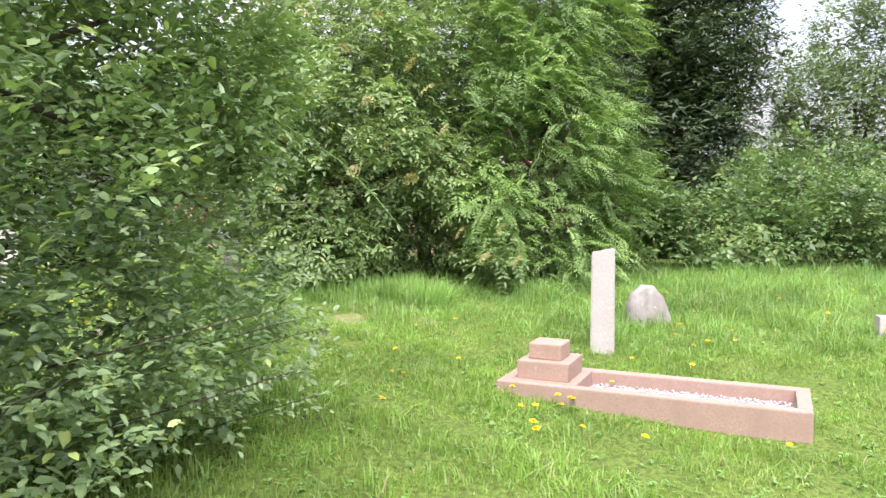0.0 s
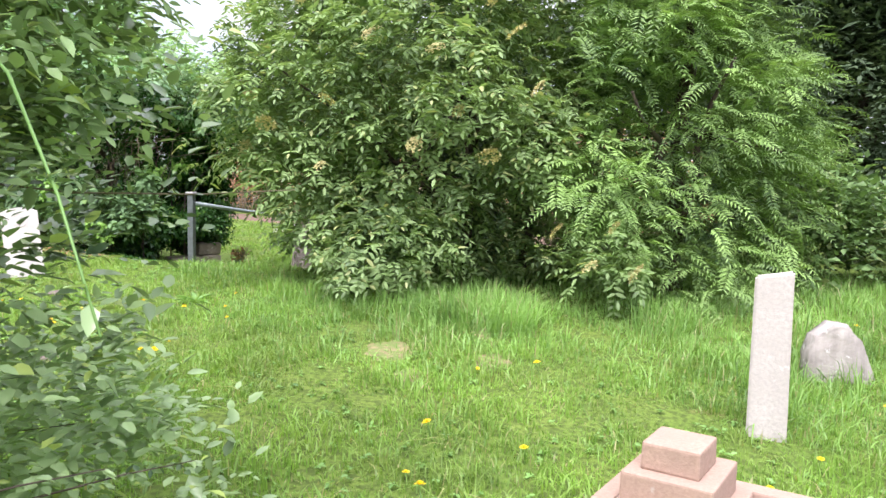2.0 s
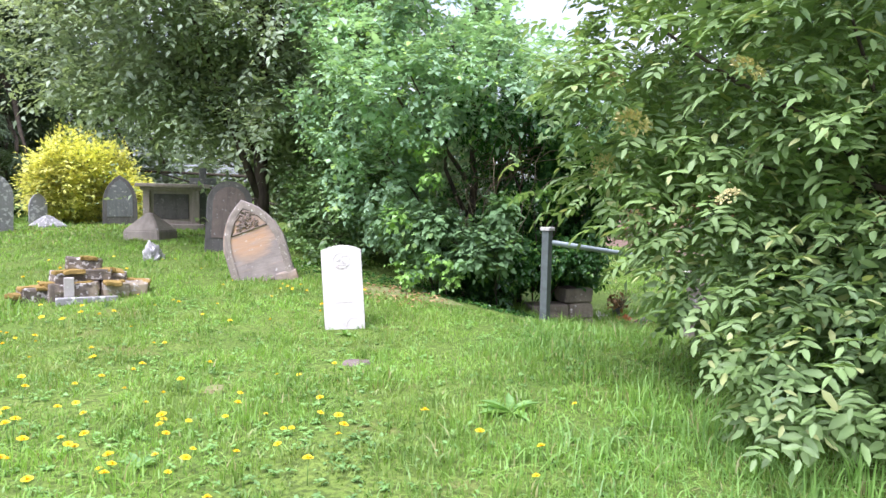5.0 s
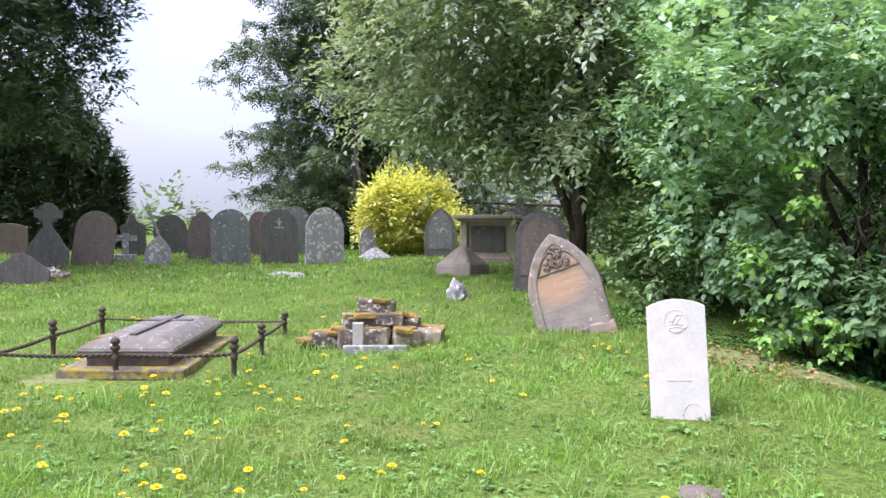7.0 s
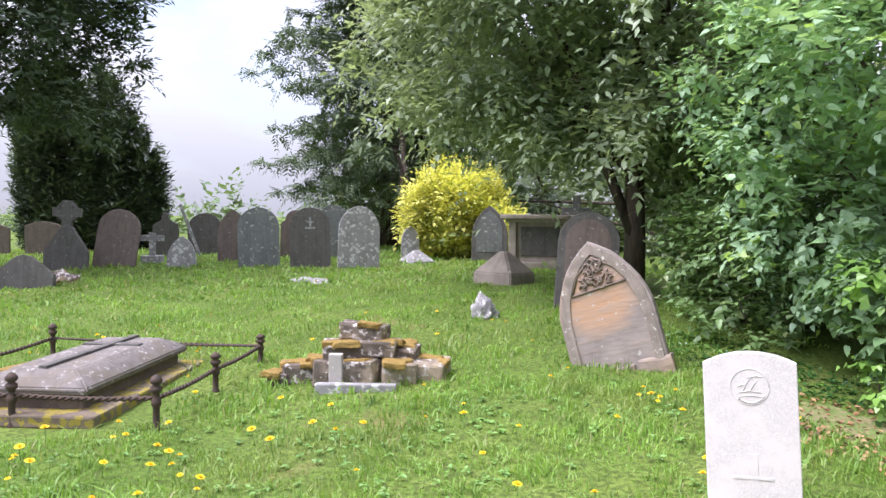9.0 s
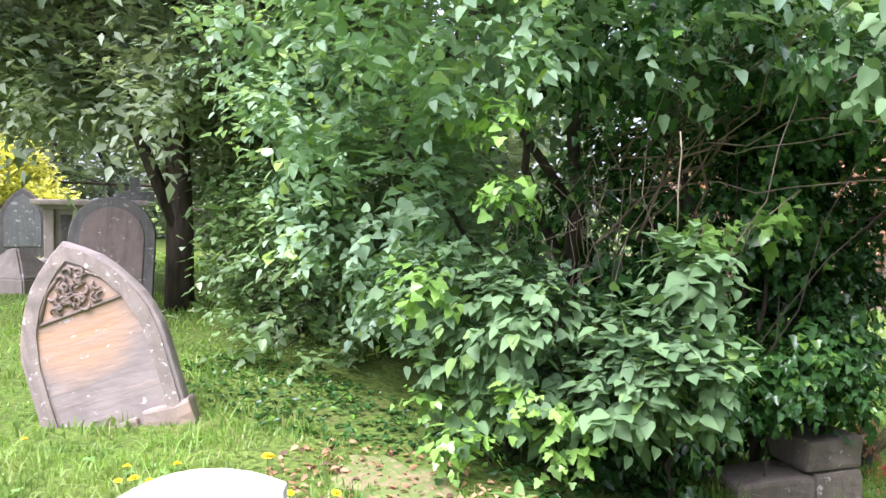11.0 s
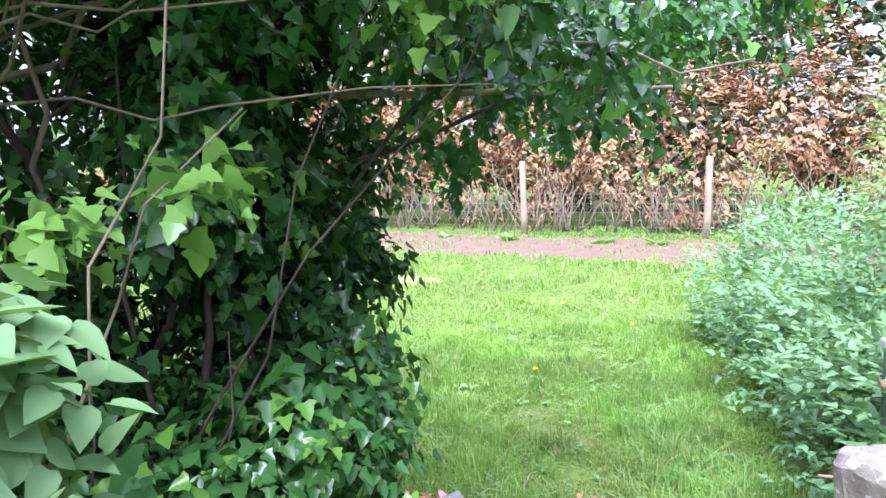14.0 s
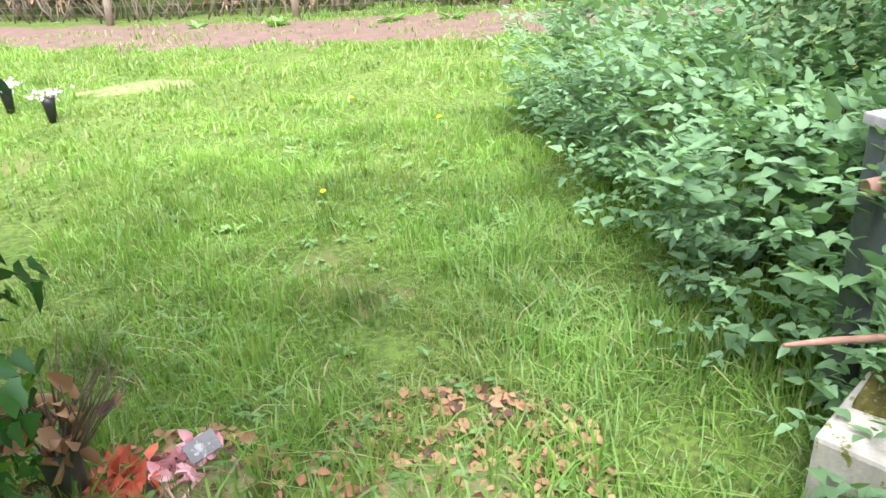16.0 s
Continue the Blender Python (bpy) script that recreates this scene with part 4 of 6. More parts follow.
# the old graveyard's trees
plant("broad_tree", "broad dark evergreen oak with hanging grey-green boughs", "tree",
      [(-13.2, 12.8, 5.4, 2.6, 2.5, 2.5), (-15.2, 12.8, 5.0, 2.0, 2.2, 1.9), (-11.2, 14.2, 5.2, 2.3, 2.3, 2.6), (-13.5, 15.5, 5.5, 3.0, 2.5, 3.0), (-10.4, 14.4, 3.3, 1.2, 1.2, 1.2), (-13.8, 12.6, 3.5, 1.8, 1.4, 0.7), (-11.8, 13.3, 3.3, 1.2, 0.9, 0.75), (-12.6, 15.6, 3.2, 1.8, 1.3, 1.4), (-15.5, 14.5, 3.9, 1.8, 1.6, 1.3), (-13.5, 13.5, 7.5, 3.2, 3.0, 2.4), (-11.0, 13.0, 2.9, 0.9, 0.7, 0.6), (-12.3, 12.9, 2.9, 1.0, 0.7, 0.55), (-11.6, 14.4, 2.4, 1.0, 0.7, 0.9)],
      M["oak"], 15500, 8, 0.14, 0.068, shape="lance", rough=0.35, freq=1.6, limbs=3, r=0.15, trunk=(-11.7, 13.6), inner=0.15, clump=0.3, bunch=18, lift=-0.25, leaf_name="crown")
plant("golden_shrub", "bright golden-yellow privet shrub", "bush",
      [(-21.1, 14.3, 1.75, 1.15, 1.25, 1.1), (-20.9, 15.5, 1.4, 1.0, 1.05, 0.8), (-21.5, 15.2, 2.0, 1.1, 1.2, 0.9)],
      M["golden"], 4600, 7, 0.12, 0.07, clump=0.2, bunch=14, shape="lance", rough=0.25, freq=2.2, r=0.06, inner=0.3)


def cedar_boughs(x, y, z0, z1, r0, r1, tiers, around, seed):
    """Heaps of needles along boughs that reach out, sag and turn up at the tip, tier over tier."""
    r = random.Random(seed)
    out = []
    for k in range(tiers):
        u = k / (tiers - 1)
        z, reach = z0 + (z1 - z0) * u, (r0 + (r1 - r0) * u * u)
        for i in range(around):
            a = 2 * math.pi * (i + 0.5 * (k % 2) + r.uniform(-0.25, 0.25)) / around
            ln = reach * r.uniform(0.68, 1.12)
            if math.cos(a) < -0.35:
                continue
            for f, w, h in ((0.3, 0.75, 0.42), (0.55, 0.7, 0.36), (0.78, 0.55, 0.28), (0.97, 0.36, 0.18)):
                out.append((x + ln * f * math.cos(a), y + ln * f * math.sin(a), z - 0.9 * f * f + 0.35 * f ** 5 + r.uniform(-0.12, 0.12), w, w, h))
    return out


plant("spreading_cedar", "dark cedar with layered drooping branches", "tree",
      cedar_boughs(-25.9, 14.3, 3.0, 12.5, 4.9, 2.4, 12, 8, 4) + [(-25.9, 14.3, z, 2.8 - 0.1 * z, 3.2 - 0.1 * z, 0.9) for z in (2.2, 3.4, 4.6, 5.8, 7.0, 8.2, 9.4)],
      M["cedar"], 10500, 5, (0.5, 0.2), 0.06, feathered=True, shape="lance", rough=0.15, freq=2.0, limbs=9, r=0.32, trunk=(-25.9, 14.3), inner=0.1, leaf_name="crown", shell=0.6, sag=0.22, slant=0.8, rise=-0.05, taper=0.5)
plant("irish_yew", "dark columnar yew clump with pointed spires", "tree",
      [(-26.4, 6.9, 2.6, 0.34, 0.3, 2.3), (-26.8, 6.1, 3.2, 0.42, 0.36, 2.75), (-26.2, 7.6, 1.9, 0.3, 0.28, 1.7), (-26.5, 5.2, 3.1, 0.5, 0.42, 2.8), (-26.3, 6.5, 2.9, 0.36, 0.3, 2.7), (-26.1, 7.25, 2.2, 0.32, 0.28, 2.0), (-26.6, 4.4, 3.0, 0.5, 0.5, 2.6), (-26.4, 6.0, 1.6, 0.8, 1.7, 1.5), (-26.2, 5.7, 2.8, 0.36, 0.32, 2.6), (-26.3, 4.8, 2.8, 0.4, 0.34, 2.4)],
      M["yew"], 7000, 8, 0.17, 0.06, shape="needle", rough=0.04, freq=4.0, r=0.25, inner=0.3, step=0.2, lift=0.9, leaf_name="crown")
plant("old_yew", "old dark yew with several leaning trunks", "tree",
      [(-20.5, 4.4, 5.6, 2.4, 2.8, 2.2), (-19.8, 2.0, 5.4, 2.4, 2.6, 2.4), (-20.6, 6.0, 5.6, 1.6, 1.6, 2.2), (-20.5, 4.2, 7.6, 2.8, 3.2, 2.4), (-20.0, 0.0, 6.0, 2.2, 2.4, 3.0)],
      M["yew"], 9000, 8, 0.16, 0.06, shape="needle", clump=0.35, bunch=16, rough=0.4, freq=1.8, limbs=7, r=0.22, trunk=(-20.1, 3.6), inner=0.25, step=0.22, lift=0.2, leaf_name="crown")

# beyond the fence
plant("beech_hedge", "dry russet-brown beech hedge behind the fence", "hedge",
      [(x, fence_y(x) + 1.6 + 0.2 * math.sin(x * 3), 2.0 + 0.3 * math.sin(x * 1.7), 1.2, 0.9, 1.9) for x in np.arange(-16, 6, 1.5)],
      M["beech"], 7500, 6, 0.12, 0.055, shape="lance", hang=0.5, core=1.2, rough=0.25, freq=2.4, limbs=14, r=0.04, inner=0.4, face=0.4, shell=0.45)
plant("dark_conifer_row", "row of dark trees behind the beech hedge", "tree",
      [(x, fence_y(x) + 5.0, 4.2 + 0.5 * math.sin(x), 2.0, 1.5, 4.2) for x in np.arange(-16, 9, 2.6)],
      M["dark_conifer"], 3600, 8, 0.36, 0.14, shape="needle", rough=0.3, freq=1.5, limbs=8, r=0.2, inner=0.6, step=0.25, leaf_name="crown")

plant("background_conifers", "dense dark evergreen trees behind the elder", "tree",
      [(-1.4, 13.8, 2.9, 1.5, 1.1, 2.6), (0.6, 14.2, 3.4, 1.6, 1.2, 3.2), (2.4, 14.6, 3.4, 1.4, 1.2, 3.2), (-2.9, 13.3, 2.3, 0.9, 0.9, 1.8)],
      M["dark_conifer"], 3400, 8, 0.16, 0.05, shape="needle", rough=0.2, freq=2.0, r=0.15, inner=0.5, step=0.25, leaf_name="crown")
plant("evergreen_hedge", "dark evergreen boundary shrubs behind the graves", "hedge",
      [(-27.5, 18.5, 2.2, 1.6, 2.4, 2.4), (-26.0, 21.5, 2.4, 2.2, 2.2, 2.8), (-22.5, 22.5, 2.4, 2.4, 1.8, 2.6), (-18.5, 22.0, 2.2, 2.6, 1.6, 2.4), (-14.5, 20.5, 2.2, 2.4, 1.6, 2.4), (-11.0, 18.0, 2.2, 1.8, 1.6, 2.2), (-28.5, 15.0, 1.8, 1.2, 2.2, 2.2)],
      M["oak"], 3600, 6, 0.26, 0.13, shape="lance", rough=0.3, freq=1.6, limbs=7, r=0.12, inner=0.4, trunk=(-19, 22.0))
plant("far_hedgerow", "pale green hedgerow beyond the churchyard", "hedge",
      [(-44 + 0.6 * math.sin(y), y, 0.2, 2.0, 2.4, 2.2 + 0.7 * math.sin(y * 1.3)) for y in np.arange(4, 26, 3.2)] + [(-75, y, 0.0, 4.0, 6.0, 2.0 + math.sin(y)) for y in np.arange(-30, 6, 7)],
      M["poplar"], 2600, 6, 0.4, 0.24, shape="lance", rough=0.5, freq=0.9, limbs=6, r=0.15, inner=0.3, trunk=(-44, 13))

# ---- graves ----
def outline(kind, w, h):
    """Half-width, height -> the outline of an upright stone, from bottom left round over the top."""
    hw = w / 2
    pts = [(-hw, 0.0)]
    if kind == "flat":
        pts += [(-hw, h), (hw, h)]
    elif kind == "segment":
        rise = 0.13 * w
        pts += [(hw * math.sin(a), h - rise * math.sin(a) ** 2) for a in np.linspace(-math.pi / 2, math.pi / 2, 11)]
    elif kind == "round":
        pts += [(hw * math.sin(a), h - hw + hw * math.cos(a)) for a in np.linspace(-math.pi / 2, math.pi / 2, 15)]
    elif kind == "blunt":
        rise = 0.66 * w
        pts += [(hw * math.sin(a), h - rise + rise * max(0.0, math.cos(a)) ** 0.85 * (1 - 0.1 * abs(math.sin(a)))) for a in np.linspace(-math.pi / 2, math.pi / 2, 17)]
    elif kind == "gothic":
        sp = h - 0.86 * w
        left = [(-hw + w * (1 - math.cos(a)), sp + 1.0 * w * math.sin(a)) for a in np.linspace(0, math.pi / 3, 9)]
        k = (h - sp) / (w * math.sin(math.pi / 3))
        left = [(x, sp + (z - sp) * k) for x, z in left]
        pts += left + [(-x, z) for x, z in left[-2::-1]]
    elif kind == "shoulder":
        r = 0.36 * w
        pts += [(-hw, h - r - 0.10 * w), (-hw + 0.06 * w, h - r - 0.03 * w), (-r, h - r)]
        pts += [(r * math.sin(a), h - r + r * math.cos(a)) for a in np.linspace(-math.pi / 2, math.pi / 2, 11)][1:-1]
        pts += [(r, h - r), (hw - 0.06 * w, h - r - 0.03 * w), (hw, h - r - 0.10 * w)]
    elif kind == "gable":
        pts += [(-hw, h * 0.45), (-hw * 0.25, h * 0.94), (0, h), (hw * 0.25, h * 0.94), (hw, h * 0.45)]
    elif kind == "scroll":
        pts += [(-hw, h * 0.72), (-hw * 0.8, h * 0.74), (-hw * 0.35, h * 0.8), (-hw * 0.22, h * 0.94), (0, h), (hw * 0.22, h * 0.94), (hw * 0.35, h * 0.8), (hw * 0.8, h * 0.74), (hw, h * 0.72)]
    pts.append((hw, 0.0))
    return pts


def slab_bm(kind, w, h, t, bevel=0.012, wear=0.003, shrink=0.0, y=0.0, z0=0.0):
    """An upright stone whose face looks along -y."""
    bm = bmesh.new()
    pts = outline(kind, w - 2 * shrink, h - shrink - z0)
    face = bm.faces.new([bm.verts.new((x, y - t / 2, z + z0)) for x, z in pts])
    got = bmesh.ops.extrude_face_region(bm, geom=[face])
    for v in got["geom"]:
        if isinstance(v, bmesh.types.BMVert):
            v.co.y += t
    bmesh.ops.recalc_face_normals(bm, faces=bm.faces[:])
    if bevel:
        es = [e for e in bm.edges if any(abs(f.normal.y) > 0.9 for f in e.link_faces)]
        bmesh.ops.bevel(bm, geom=es, offset=bevel, segments=2, affect='EDGES', profile=0.6)
    for v in bm.verts:
        v.co += noise.noise_vector(v.co * 6.0 + Vector((w * 30, h * 20, 0))) * wear
    return bm


def headstone(label, x, y, facing, kind, w, h, t, material, tilt=(0, 0), panel=None, name="headstone", group="old headstones", plinth=False, sink=0.06, mark=None):
    """facing: degrees of the way the front looks, from +x anticlockwise."""
    ob = thing(name, label, "gravestone", x, y, gz(x, y) - sink, facing + 90, group, tilt=tilt)
    part("slab", slab_bm(kind, w, h + sink, t), material, ob)
    if panel:
        bm = slab_bm(kind, w, h + sink, 0.014, 0.005, 0.001, shrink=0.13 * w, y=-t / 2 - 0.004, z0=0.22 * h)
        part("panel", bm, panel, ob, "raised weathered inscription panel")
    if plinth:
        part("plinth", worn(box_bm(bmesh.new(), -w * 0.62, w * 0.62, -t * 1.2, t * 1.2, 0, sink + 0.14, 0.015), 0.004), material, ob)
    if mark == "cross":
        bm = bmesh.new()
        box_bm(bm, -0.02, 0.02, -t / 2 - 0.012, -t / 2 + 0.01, h * 0.72, h * 0.88, 0.003)
        box_bm(bm, -0.07, 0.07, -t / 2 - 0.012, -t / 2 + 0.01, h * 0.79, h * 0.82, 0.003)
        box_bm(bm, -0.10, 0.10, -t / 2 - 0.012, -t / 2 + 0.01, h * 0.69, h * 0.72, 0.003)
        part("carving", bm, M["light_stone"], ob)
    return ob


def kerbed_grave():
    ob = thing("kerbed_grave", "pink sandstone kerbed grave with stepped plinth and white gravel", "grave", 0.42, 5.85, -0.1, -24.2)
    L, B, H = 2.26, 0.74, 0.20
    k = 0.10
    for x0, x1, y0, y1 in ((0, L, 0, k), (0, L, B - k, B), (0, k, k + 0.003, B - k - 0.003), (L - k, L, k + 0.003, B - k - 0.003)):
        part("kerb", worn(box_bm(bmesh.new(), x0, x1, y0, y1, -0.12, H, 0.012), 0.004), M["pink_stone"], ob)
    part("base_slab", worn(box_bm(bmesh.new(), k + 0.003, 0.62, k + 0.003, B - k - 0.003, -0.1, H + 0.003, 0.01), 0.003), M["pink_stone"], ob)
    part("lower_step", worn(box_bm(bmesh.new(), 0.13, 0.55, 0.13, 0.59, H, H + 0.15, 0.012), 0.004), M["pink_stone"], ob)
    part("upper_step", worn(box_bm(bmesh.new(), 0.20, 0.47, 0.21, 0.50, H + 0.148, H + 0.28, 0.014), 0.004), M["pink_stone"], ob)
    n = 2600
    p = np.stack((rng.uniform(0.63, L - k, n), rng.uniform(k, B - k, n), rng.uniform(0.075, 0.10, n)), 1)
    s = rng.uniform(0.007, 0.015, n)
    d = np.array([(1, 0, 0), (-1, 0, 0), (0, 1, 0), (0, -1, 0), (0, 0, 1), (0, 0, -1)], float)
    v = (p[:, None] + d[None] * s[:, None, None] * rng.uniform(0.6, 1.3, (n, 6, 1))).reshape(-1, 3)
    f = np.array([0, 2, 4, 2, 1, 4, 1, 3, 4, 3, 0, 4, 2, 0, 5, 1, 2, 5, 3, 1, 5, 0, 3, 5])
    tagged(mesh_part("gravel", v, (np.arange(n)[:, None] * 6 + f[None]).ravel(), np.full(8 * n, 3), M["gravel"], ob, "white stone chippings"), kind="stuff")
    part("gravel_bed", box_bm(bmesh.new(), 0.62, L - k, k, B - k, -0.1, 0.08, 0), M["gravel"], ob)


kerbed_grave()
ob = thing("memorial_cushion", "small rounded white stone lying on the gravel", "stone", 1.83, 5.52, -0.03, -20)
bm = bmesh.new()
bmesh.ops.create_icosphere(bm, subdivisions=3, radius=1)
for v in bm.verts:
    v.co = Vector((v.co.x * 0.14, v.co.y * 0.1, 0.02 + v.co.z * 0.075))
for f in bm.faces:
    f.smooth = True
part("stone", worn(bm, 0.008, 12), M["white_stone"], ob)


def pillar():
    ob = thing("stone_pillar", "slim pale upright stone pillar with a chamfered top", "pillar", 1.55, 7.2, gz(1.55, 7.2) - 0.1, -14)
    bm = bmesh.new()
    prof = [(-0.115, -0.07), (0.115, -0.07), (0.115, 0.07), (-0.06, 0.07), (-0.115, 0.03)]
    low = [bm.verts.new((x, y, 0)) for x, y in prof]
    top = [bm.verts.new((x * 0.93, y * 0.93, 1.12 - (0.035 if x < 0 else 0))) for x, y in prof]
    for i in range(5):
        bm.faces.new((low[i], low[(i + 1) % 5], top[(i + 1) % 5], top[i]))
    bm.faces.new(top)
    bm.faces.new(low[::-1])
    bmesh.ops.bevel(bm, geom=bm.edges[:], offset=0.012, segments=2, affect='EDGES')
    part("shaft", worn(bm, 0.004, 5), M["pale_stone"], ob)


pillar()


def rock(name, label, x, y, sx, sy, sz, material, seed, turn=0, sink=0.08, cat="stone", amp=0.16):
    ob = thing(name, label, cat, x, y, gz(x, y) - sink, turn)
    bm = bmesh.new()
    bmesh.ops.create_icosphere(bm, subdivisions=4, radius=1)
    for v in bm.verts:
        c = v.co.copy()
        k = 1 + amp * noise.noise(c * 1.6 + Vector((seed, 0, 0))) + 0.4 * amp * noise.noise(c * 5 + Vector((0, seed, 0)))
        v.co = Vector((c.x * sx * k, c.y * sy * k, max(-0.1, sz * (0.45 + 0.55 * c.z) * k)))
    for f in bm.faces:
        f.smooth = True
    part("boulder", bm, material, ob)
    return ob




def rough_headstone(x, y):
    ob = thing("rough_headstone", "small rough broken grey headstone in long grass", "gravestone", x, y, gz(x, y) - 0.06, 8)
    bm = bmesh.new()
    pts = [(-0.25, 0), (-0.25, 0.27), (-0.20, 0.40), (-0.08, 0.50), (0.02, 0.49), (0.12, 0.38), (0.20, 0.22), (0.27, 0.0)]
    fc = bm.faces.new([bm.verts.new((px, -0.08, pz)) for px, pz in pts])
    got = bmesh.ops.extrude_face_region(bm, geom=[fc])
    for g in got["geom"]:
        if isinstance(g, bmesh.types.BMVert):
            g.co.y += 0.16
    bmesh.ops.recalc_face_normals(bm, faces=bm.faces[:])
    bmesh.ops.triangulate(bm, faces=bm.faces[:])
    bmesh.ops.subdivide_edges(bm, edges=bm.edges[:], cuts=3)
    for f in bm.faces:
        f.smooth = True
    part("slab", worn(bm, 0.016, 9), M["rough_stone"], ob)


rough_headstone(2.33, 8.38)
headstone("low pale stone at the end of a sunken kerb", 4.75, 7.75, -100, "flat", 0.4, 0.2, 0.15, M["pale_stone"], group="")
ob = thing("sunken_kerb", "narrow pale kerb sunk in long grass", "kerb", 3.8, 7.8, gz(3.8, 7.8), 3)
part("kerb", worn(box_bm(bmesh.new(), -0.75, 0.75, -0.04, 0.04, -0.14, -0.012, 0.012), 0.005), M["pale_stone"], ob)




def war_grave():
    x, y, f = -6.2, 10.58, -43
    w, h, t = 0.40, 0.84, 0.076
    ob = thing("war_grave", "white portland stone war grave headstone with a round carved badge", "gravestone", x, y, gz(x, y) - 0.08, f + 90, tilt=(-5, -4))
    part("slab", slab_bm("segment", w, h + 0.08, t, 0.006, 0.001), M["white_stone"], ob)
    y0 = -t / 2 - 0.001
    bm = bmesh.new()
    ring = [(0.082 * math.cos(a), y0, 0.76 + 0.082 * math.sin(a)) for a in np.linspace(0, 2 * math.pi, 33)]
    tube_bm(bm, ring, [0.0016] * 33, 5)
    for k in range(9):
        a = -2.4 + k * 0.21
        tube_bm(bm, [(0.066 * math.cos(a), y0, 0.76 + 0.066 * math.sin(a)), (0.074 * math.cos(a + 0.1), y0 - 0.002, 0.76 + 0.074 * math.sin(a + 0.1)), (0.07 * math.cos(a + 0.22), y0, 0.76 + 0.07 * math.sin(a + 0.22))], [0.0015, 0.0032, 0.0015], 5)
    for a, b in (((-0.05, 0.715), (0.05, 0.715)), ((-0.045, 0.735), (0.045, 0.735)), ((-0.03, 0.735), (0.0, 0.80)), ((0.0, 0.735), (0.03, 0.79)), ((-0.01, 0.80), (0.055, 0.805)), ((-0.05, 0.76), (-0.015, 0.765))):
        tube_bm(bm, [(a[0], y0, a[1]), ((a[0] + b[0]) / 2, y0, (a[1] + b[1]) / 2 + 0.008), (b[0], y0, b[1])], [0.0015, 0.0028, 0.0015], 5)
    part("badge", bm, M["white_stone"], ob, "round carved regimental badge")
    bm = bmesh.new()
    box_bm(bm, -0.022, 0.022, y0 - 0.0006, y0 + 0.004, 0.14, 0.46, 0.0005)
    box_bm(bm, -0.085, 0.085, y0 - 0.002, y0 + 0.004, 0.345, 0.357, 0.001)
    part("carved_cross", bm, M["white_stone"], ob)
    bm = bmesh.new()
    arc = [(0.09 + 0.075 * math.cos(a), y0, 0.09 + 0.10 * math.sin(a)) for a in np.linspace(0.1, math.pi - 0.1, 15)]
    tube_bm(bm, arc, [0.0025] * 15, 5)
    part("carved_arch", bm, M["white_stone"], ob)


war_grave()


def lean_mat():
    """Grey-brown sandstone whose middle has flaked to fresh orange in ragged bands."""
    m, n, l, b = shader("flaking_sandstone_face")
    f1, h1 = noise_fac(n, l, 5, 0.35, 0.7)
    col = mix_rgb(n, l, f1, (0.33, 0.28, 0.25), (0.23, 0.195, 0.18))
    co = n.new("ShaderNodeTexCoord")
    mp = n.new("ShaderNodeMapping")
    mp.inputs["Location"].default_value = (0.13, 0.0, -1.95)
    mp.inputs["Scale"].default_value = (2.3, 0.1, 2.7)
    gr = n.new("ShaderNodeTexGradient")
    gr.gradient_type = 'SPHERICAL'
    band, h2 = noise_fac(n, l, 6, 0.3, 0.7, 6.0, 0.6, stretch=(0.7, 1, 3.2))
    mul = n.new("ShaderNodeMath")
    mul.operation = 'MULTIPLY_ADD'
    mul.inputs[1].default_value = 0.9
    ramp = n.new("ShaderNodeValToRGB")
    ramp.color_ramp.elements[0].position, ramp.color_ramp.elements[1].position = 0.52, 0.86
    l.new(co.outputs["Object"], mp.inputs["Vector"])
    l.new(mp.outputs[0], gr.inputs["Vector"])
    l.new(h2, mul.inputs[0])
    l.new(gr.outputs["Fac"], mul.inputs[2])
    l.new(mul.outputs[0], ramp.inputs["Fac"])
    fresh = mix_rgb(n, l, band, (0.47, 0.28, 0.16), (0.40, 0.30, 0.24))
    col = mix_rgb(n, l, ramp.outputs["Color"], col, fresh)
    spot, h3 = noise_fac(n, l, 17, 0.64, 0.67, 5.0, 0.6)
    col = mix_rgb(n, l, mix_rgb(n, l, 0.7, (0.0, 0.0, 0.0), spot), col, (0.55, 0.52, 0.49))
    l.new(col, b.inputs["Base Color"])
    b.inputs["Roughness"].default_value = 0.92
    b.inputs["Specular IOR Level"].default_value = 0.2
    bump(n, l, b, h2, 0.7, 0.01)
    return m


M["lean_stone"] = lean_mat()


